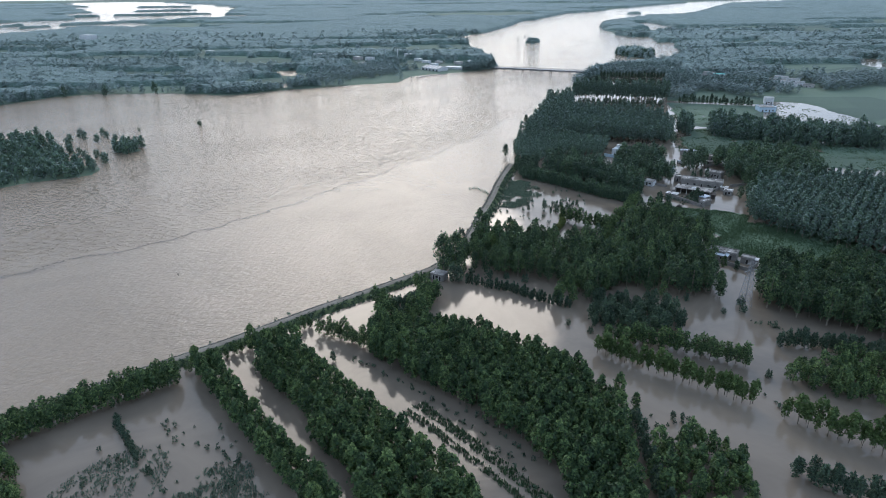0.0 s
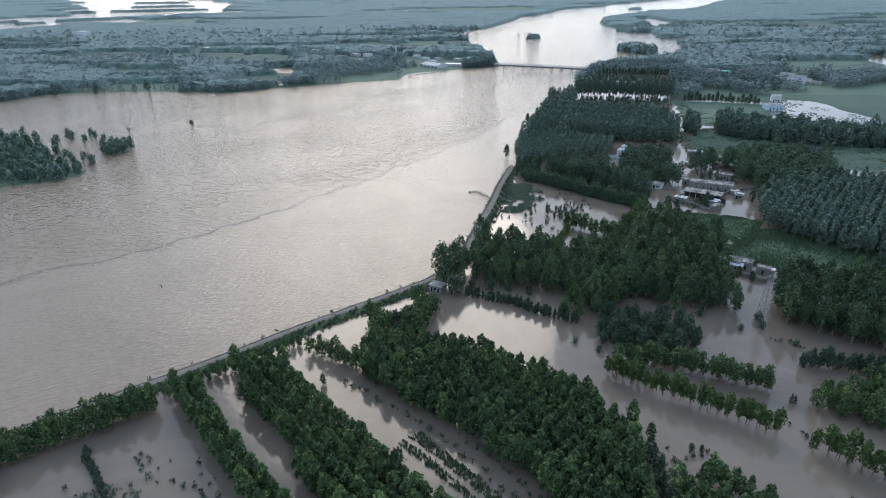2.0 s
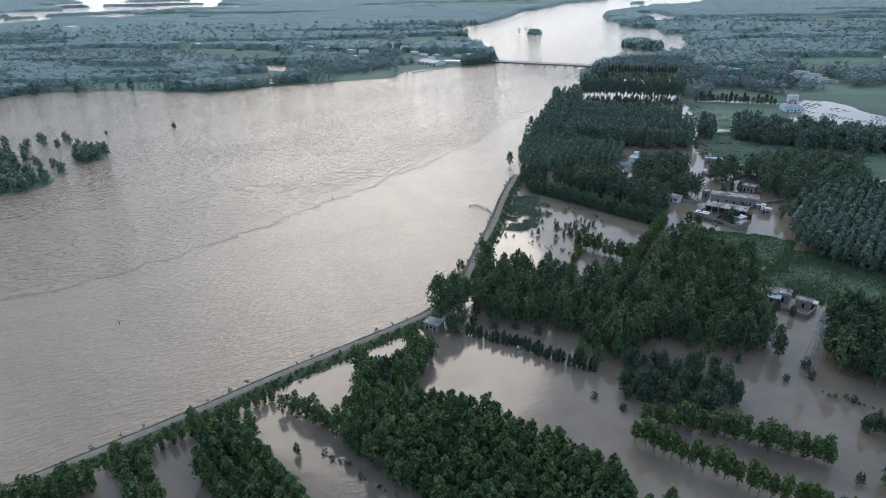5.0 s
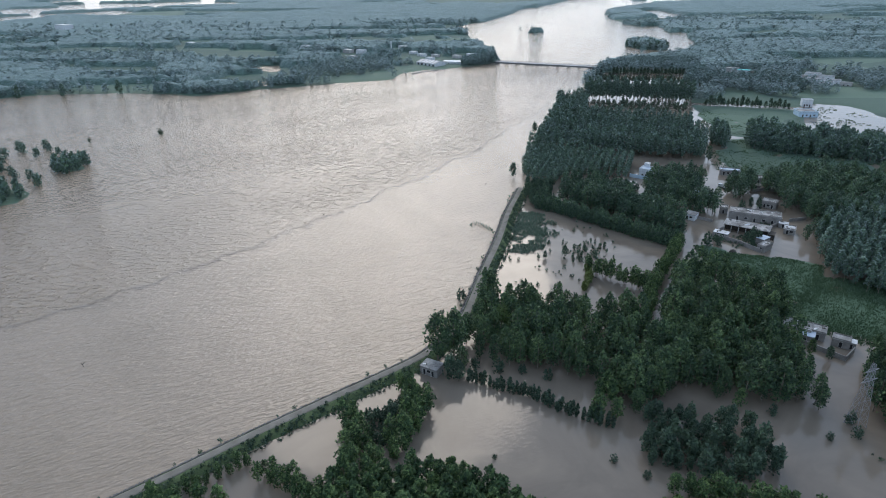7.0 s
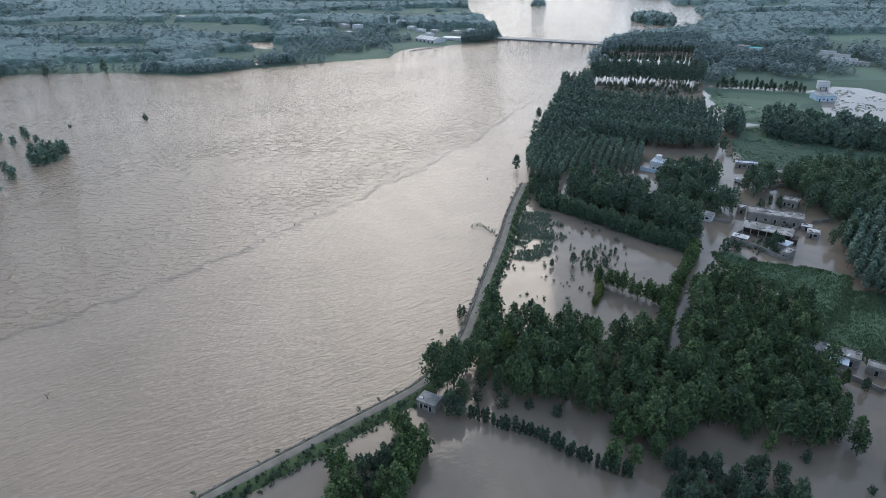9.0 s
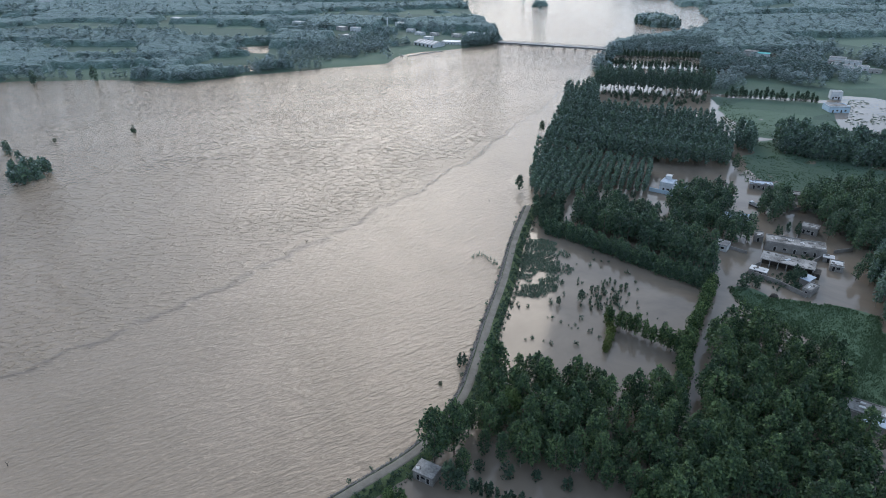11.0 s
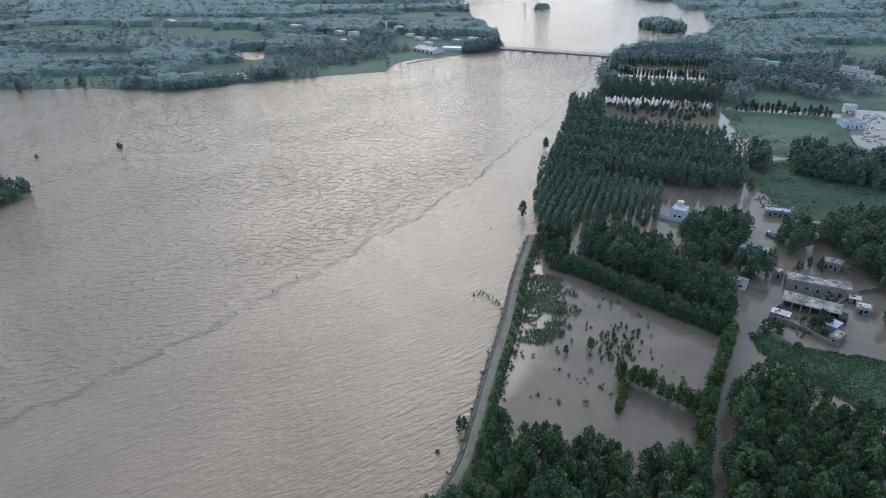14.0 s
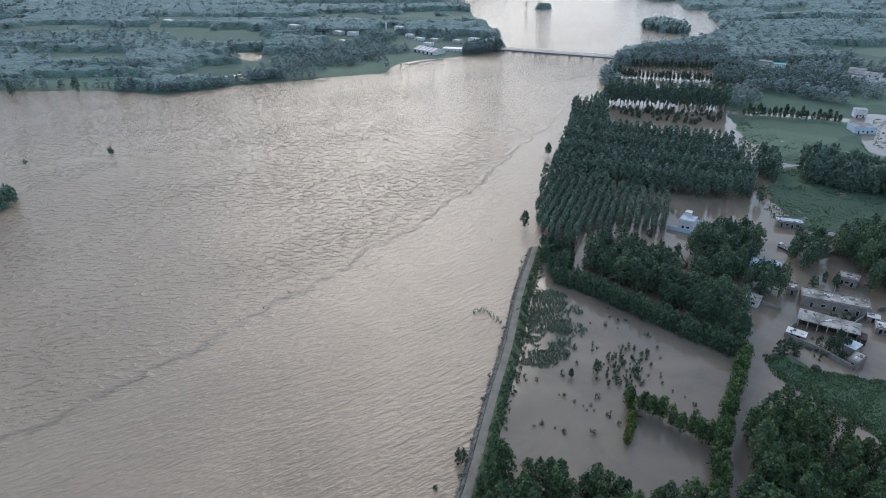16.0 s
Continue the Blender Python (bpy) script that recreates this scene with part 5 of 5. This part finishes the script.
veranda(126.5, 331.5, -33, 18.5, 7.5, 3.2)
yard_wall([(119.4, 325.1), (126.9, 316.8), (132.1, 307.2)], 1.8, "low plastered wall round the flooded farmyard")
yard_wall([(142, 320), (146, 331), (153, 336)], 1.8, "plastered wall on the lane side of the farmyard")
house("gate_house", 131.5, 309.5, -52, 3.2, 6.5, 2.6, "small flat-roofed outbuilding at the farmyard corner", MUD_WALL, ROOF, 1, clutter=4)
house("gate_house", 136.0, 313.5, 35, 5.0, 3.4, 3.0, "small outbuilding with a pale blue sheet roof", MUD_WALL, BLUE_ROOF, 1, 0)
house("cow_shed", 119.5, 325.3, -38, 6.0, 3.6, 2.2, "low cattle shed with a rusty pale roof", MUD_WALL, PALE_ROOF, 2, 0, clutter=6)
house("neighbour_house", 151.3, 327.0, -30, 4.6, 5.0, 2.4, "flat-roofed plastered house across the lane", MUD_WALL, PALE_ROOF, 2, clutter=8)
house("cottage", 157.0, 361.0, -40, 6.8, 5.5, 3.0, "small flat-roofed cottage among shade trees", MUD_WALL, ROOF, 3, clutter=5)
house("blue_house", 127.7, 372.5, -22, 11.5, 5.0, 3.0, "long pale-blue house with a flat blue-grey roof", BLUE_WALL, BLUE_ROOF, 4)
house("white_cottage", 114.0, 346.5, -40, 5.2, 5.0, 2.8, "small whitewashed cottage with a dark roof", WHITE_WALL, ROOF, 2, 0)
yard_wall([(120.6, 346.4), (125.7, 341.7)], 1.4, "low mud wall beside the lane")
house("storeyed_house", 111.5, 411.5, -35, 6.5, 7.0, 4.6, "white two-storey house in flooded grove", WHITE_WALL, BLUE_ROOF, 2)
house("stair_tower", 115.5, 415.5, -35, 2.6, 2.6, 6.6, "white stair tower beside the two-storey house", WHITE_WALL, PALE_ROOF, 1, 0)
yard_wall([(106.5, 411.4), (119.5, 402.3), (127.3, 412.9), (120.2, 417.4)], 2.0, "pale blue yard wall in floodwater", BLUE_WALL)
house("lane_house", 157.9, 413.0, -20, 11.0, 5.0, 2.8, "long house with patched blue-grey roof", MUD_WALL, BLUE_ROOF, 4, clutter=8)
house("pond_house", 276.8, 555.4, -5, 14.0, 11.0, 4.0, "pale-blue walled house beside the flooded pond", BLUE_WALL, ROOF, 4)
house("pond_upper_house", 299.0, 594.0, -15, 8.0, 6.0, 5.5, "two-storey white house behind the pond house", WHITE_WALL, CONCRETE, 3)
house("hamlet_house", 109.5, 246.0, -35, 9.0, 6.0, 3.0, "long grey-roofed house in the flooded hamlet", MUD_WALL, ROOF, 3, clutter=8)
house("hamlet_house", 117.5, 242.0, -35, 4.2, 5.0, 2.9, "small flat-roofed house in the flooded hamlet", MUD_WALL, ROOF, 1, clutter=4)
house("hamlet_shed", 122.0, 237.8, -35, 5.0, 3.6, 2.6, "low brick shed in the flooded hamlet", MUD_WALL, ROOF, 1)
yard_wall([(113.5, 238.6), (115.4, 236.6), (121.5, 229.2), (127, 234)], 1.7, "grey brick yard wall in floodwater")
house("hut", -6.2, 225.6, -30, 5.6, 4.2, 2.7, "small grey brick hut at the bend of the dike", MUD_WALL, ROOF, 3, 0, "hut", clutter=3)

# sacks and a tank on the roofs, a drowned haystack, loose house details


def lump(name, x, y, z, sx, sy, sz, mat, label, category, seed=1):
    bm = bmesh.new()
    bmesh.ops.create_icosphere(bm, subdivisions=2, radius=1)
    rs = np.random.RandomState(seed)
    for v in bm.verts:
        k = 1 + 0.22 * rs.normal() * 0.6
        v.co = Vector((v.co.x * sx * k, v.co.y * sy * k, max(v.co.z, -0.35) * sz * k))
    ob = part(name, bm, mat)
    ob.location = (x, y, z + 0.3 * sz)
    for p in ob.data.polygons:
        p.use_smooth = True
    return tagged(ob, label, category)


lump("haystack", 121, 308, 0.0, 1.5, 1.2, 1.0, TIMBER, "dark drowned haystack beside the farmyard", "haystack", 2)
lump("sack", 135.5, 329.5, 3.45, 0.9, 0.5, 0.35, WHITE_WALL, "white plastic sack on the veranda roof", "sack", 3)
lump("sack", 136.6, 329.9, 3.45, 0.7, 0.5, 0.3, WHITE_WALL, "white plastic sack on the veranda roof", "sack", 4)
yard_wall([(119.5, 325.5), (124.5, 330.5), (127, 332)], 1.8, "broken plastered wall on the lane side")
yard_wall([(157, 361), (151, 352)], 1.6, "low mud wall behind the farmhouse")
house("lean_to", 143.5, 319.5, 57, 4.5, 2.6, 2.3, "dark open lean-to beside the farmyard wall", TIMBER, TIMBER, 1, 0, "shed")
house("hamlet_house", 112.5, 241.0, -35, 5.0, 3.6, 2.6, "small blue-roofed shed in the flooded hamlet", MUD_WALL, BLUE_ROOF, 1, 0, "shed")
house("hamlet_house", 125.5, 236.0, -35, 2.6, 2.6, 2.4, "tiny shed with a white sheet roof", MUD_WALL, PALE_ROOF, 1, 0, "shed")
house("lane_shed", 152.6, 334.0, -30, 3.8, 3.0, 2.2, "small shed with a rusty pale sheet roof", MUD_WALL, PALE_ROOF, 1, 0, "shed", clutter=3)
house("lane_shed", 170.0, 330.5, -35, 3.6, 2.6, 2.2, "tiny shed under a bright blue sheet", MUD_WALL, BLUE_WALL, 1, 0, "shed")
yard_wall([(163, 383), (171, 386), (178, 380)], 1.5, "broken mud wall behind the shade trees")
house("ruined_room", 164.5, 388.0, -25, 4.5, 3.4, 2.2, "half-ruined mud room in floodwater", MUD_WALL, ROOF, 1, 0, "shed", clutter=6)
yard_wall([(161, 341), (170, 343)], 1.6, "low plastered wall of the neighbouring yard")
rs = np.random.RandomState(12)
WEED.grove("yard_weeds", [(135 + rs.uniform(0, 15), 338 - 0.45 * k / 5 + rs.uniform(-1.5, 1.5), -0.1) for k in range(70)] + [(rs.uniform(122, 138), rs.uniform(312, 324), -0.1) for k in range(60)], "rank weeds in the flooded farmyard", "weeds", spread=0.35)
house("grove_house", 170, 398, -25, 8, 5, 2.8, "low plastered house among shade trees", MUD_WALL, ROOF, 2, clutter=4)
house("grove_house", 176, 385, -25, 7, 5, 2.8, "low plastered house among shade trees", MUD_WALL, PALE_ROOF, 2, clutter=4)

# far bank


def barn(x, y, turn, w, d, h, rise, bays):
    """A long barn with a low gable roof in pale and grey sheets."""
    e = thing("warehouse", Matrix.Translation((x, y, 0)) @ Matrix.Rotation(radians(turn), 4, "Z"), "long riverside warehouse with a striped pale gable roof", "warehouse")
    part("wall", boxes((0, w, 0, 0.3, -0.6, h)), WHITE_WALL, e)
    part("wall", boxes((0, w, d - 0.3, d, -0.6, h)), WHITE_WALL, e)
    for px in (0.0, w - 0.3):
        bm = bmesh.new()
        loop = [(0.3, -0.6), (d - 0.3, -0.6), (d - 0.3, h), (d / 2, h + rise - 0.05), (0.3, h)]
        bmesh.ops.extrude_face_region(bm, geom=[bm.faces.new([bm.verts.new((px, v, z)) for v, z in loop])])
        for vert in bm.verts[5:]:
            vert.co.x += 0.3
        bmesh.ops.recalc_face_normals(bm, faces=bm.faces)
        part("gable", bm, WHITE_WALL, e)
    for i in range(5):
        part("door", boxes((w * (i + 0.5) / 5 - 1.2, w * (i + 0.5) / 5 + 1.2, -0.05, 0.0, -0.2, 3.0)), DARK, e)
    for i in range(bays):
        x0, x1 = w * i / bays - 0.0, w * (i + 1) / bays
        for sgn in (0, 1):
            bm = bmesh.new()
            y0, y1 = (-0.5, d / 2) if sgn == 0 else (d + 0.5, d / 2)
            lift = 0.04 * (i % 2)
            ps = [(x0, y0, h - 0.1 + lift), (x1, y0, h - 0.1 + lift), (x1, y1, h + rise + lift), (x0, y1, h + rise + lift)]
            top = [bm.verts.new((a, b, c + 0.12)) for a, b, c in ps]
            low = [bm.verts.new(p) for p in ps]
            bm.faces.new(top)
            bm.faces.new(low[::-1])
            for k in range(4):
                bm.faces.new([low[k], low[(k + 1) % 4], top[(k + 1) % 4], top[k]])
            bmesh.ops.recalc_face_normals(bm, faces=bm.faces)
            part("roof_sheet", bm, PALE_ROOF if i % 2 else CONCRETE, e)


barn(-30, 866, -46, 33, 18, 4.0, 2.4, 11)
house("river_store", 2, 868, -20, 24, 11, 3.6, "low flat-roofed riverside store with a blue-grey roof", WHITE_WALL, BLUE_ROOF, 5, 0, "warehouse", 0.4, -0.5)
yard_wall([(-44, 810), (-39, 798)], 0.7, "low concrete jetty wall at the water's edge", CONCRETE)
yard_wall([(-33, 796), (-23, 806), (-11, 815), (3, 824)], 0.7, "low concrete jetty wall at the water's edge", CONCRETE)


def minaret(x, y, h):
    e = thing("minaret", Matrix.Translation((x, y, 0)), "slim white minaret of a distant village mosque", "tower")
    for name, r0, r1, z0, z1 in (("shaft", 1.1, 0.9, -0.5, h * 0.72), ("gallery", 1.5, 1.5, h * 0.72, h * 0.78), ("lantern", 0.7, 0.7, h * 0.78, h * 0.9), ("spire", 0.85, 0.05, h * 0.9, h)):
        bm = bmesh.new()
        bmesh.ops.create_cone(bm, cap_ends=True, segments=12, radius1=r0, radius2=r1, depth=z1 - z0, matrix=Matrix.Translation((0, 0, (z0 + z1) / 2)))
        part(name, bm, WHITE_WALL, e)


minaret(-72, 1020, 13.0)


def truck(x, y, turn):
    """A small lorry up to its axles in the flood."""
    e = thing("truck", Matrix.Translation((x, y, -0.15)) @ Matrix.Rotation(radians(turn), 4, "Z"), "small white truck parked in floodwater under a tree", "truck")
    part("chassis", boxes((-0.9, 0.9, -2.6, 2.8, 0.5, 0.75)), TIMBER, e)
    cab = part("cab", boxes((-0.95, 0.95, 1.2, 2.8, 0.75, 2.2), bevel=0.15), WHITE_WALL, e)
    part("windscreen", boxes((-0.8, 0.8, 2.79, 2.83, 1.45, 2.0)), DARK, cab)
    part("side_window", boxes((-0.98, -0.94, 1.6, 2.5, 1.45, 2.0)), DARK, cab)
    part("side_window", boxes((0.94, 0.98, 1.6, 2.5, 1.45, 2.0)), DARK, cab)
    bed = part("bed", boxes((-1.0, 1.0, -2.6, 1.05, 0.75, 0.9)), STEEL, e)
    for r in ((-1.0, -0.92, -2.6, 1.05, 0.9, 1.5), (0.92, 1.0, -2.6, 1.05, 0.9, 1.5), (-0.92, 0.92, -2.6, -2.52, 0.9, 1.5), (-0.92, 0.92, 0.97, 1.05, 0.9, 1.7)):
        part("side_board", boxes(r), PALE_ROOF, bed)
    for px in (-0.85, 0.85):
        for py in (-1.7, 2.0):
            bm = bmesh.new()
            bmesh.ops.create_cone(bm, cap_ends=True, segments=14, radius1=0.42, radius2=0.42, depth=0.26, matrix=Matrix.Translation((px, py, 0.42)) @ Matrix.Rotation(radians(90), 4, "Y"))
            part("wheel", bm, DARK, e)


truck(150.6, 390, 25)
FAR_HOUSES = [(33, 931, 12, 8, 4), (53, 924, 9, 8, 4), (49, 897, 12, 7, 4), (14, 919, 10, 8, 4), (-44, 964, 10, 8, 4), (-32, 942, 12, 7, 3.5), (-13, 934, 10, 7, 3.5), (-129, 1025, 14, 9, 5), (-138, 990, 14, 9, 5), (-118, 978, 12, 9, 5), (-62, 1024, 14, 10, 5), (-407, 1120, 22, 9, 4), (-210, 1055, 16, 9, 4), (-122, 926, 14, 8, 4), (319, 687, 9, 8, 4.5), (328, 681, 8, 7, 4), (367, 728, 16, 7, 3.5), (362, 708, 14, 7, 4), (385, 727, 14, 6, 3.5), (369, 689, 8, 7, 4), (383, 685, 10, 6, 3.5), (366, 700, 10, 8, 4.5), (380, 696, 9, 7, 4), (310, 776, 12, 9, 5), (379, 742, 14, 8, 4), (-760, 1380, 34, 18, 14), (-20, 900, 10, 8, 4)]
for x, y, w, d, h in FAR_HOUSES:
    grey = (x + y) % 3 == 0
    house("far_house", x, y, -20 - (x * 7 + y) % 25, w, d, h, "small grey flat-roofed house among distant trees" if grey else "small pale flat-roofed house among distant trees", CONCRETE if grey else WHITE_WALL, ROOF if x > 100 else PALE_ROOF, 2, 0.4, "house", 0.15, -0.5)

house("teal_house", 320, 768, -30, 12, 8, 4, "small house with a bright teal sheet roof", WHITE_WALL, TEAL, 2, 0, "house", 0.3, -0.5)


def pylon(x, y, h, base):
    e = thing("lattice_pylon", Matrix.Translation((x, y, 0)) @ Matrix.Rotation(radians(20), 4, "Z"), "tall galvanised steel lattice pylon standing in floodwater", "pylon")
    corner = [(-1, -1), (1, -1), (1, 1), (-1, 1)]
    wide = lambda z: base / 2 * (1 - 0.82 * z / h)
    at = lambda i, z: (corner[i % 4][0] * wide(z), corner[i % 4][1] * wide(z), z)
    for i in range(4):
        bm = bmesh.new()
        beam(bm, at(i, -1.0), at(i, h), 0.1)
        part("leg", bm, STEEL, e)
    zs = [0.0, 3.2, 6.0, 8.6, 11.0, 13.2, 15.2, 17.0, h]
    for z0, z1 in zip(zs, zs[1:]):
        for i in range(4):
            for p, q in ((at(i, z0), at(i + 1, z1)), (at(i + 1, z0), at(i, z1)), (at(i, z1), at(i + 1, z1))):
                bm = bmesh.new()
                beam(bm, p, q, 0.05)
                part("brace", bm, STEEL, e)
    for z, l in ((14.0, 3.0), (17.0, 2.4)):
        bm = bmesh.new()
        for s in (-1, 1):
            beam(bm, (s * l, 0, z), (0, 0.4, z + 0.5), 0.09)
            beam(bm, (s * l, 0, z), (0, -0.4, z + 0.5), 0.09)
            beam(bm, (s * l, 0, z), (0, 0, z - 0.3), 0.08)
        part("crossarm", bm, STEEL, e)


pylon(107.3, 200.5, 19.0, 3.6)


def snag(x, y):
    """A drowned branch that sticks out of the river."""
    e = thing("snag", Matrix.Translation((x, y, 0)), "dark drowned branch sticking out of the river", "branch")
    bm = bmesh.new()
    beam(bm, (0, 0, -0.6), (0.25, -0.3, 1.1), 0.16)
    part("stem", bm, TIMBER, e)
    bm = bmesh.new()
    beam(bm, (0.15, -0.2, 0.6), (-0.5, 0.2, 1.3), 0.1)
    beam(bm, (0.2, -0.25, 0.9), (0.7, 0.3, 1.5), 0.08)
    part("twig", bm, TIMBER, e)


for x, y in ((-109, 231), (-57, 356), (-64, 345), (24.4, 399.8), (64, 492)):
    snag(x, y)
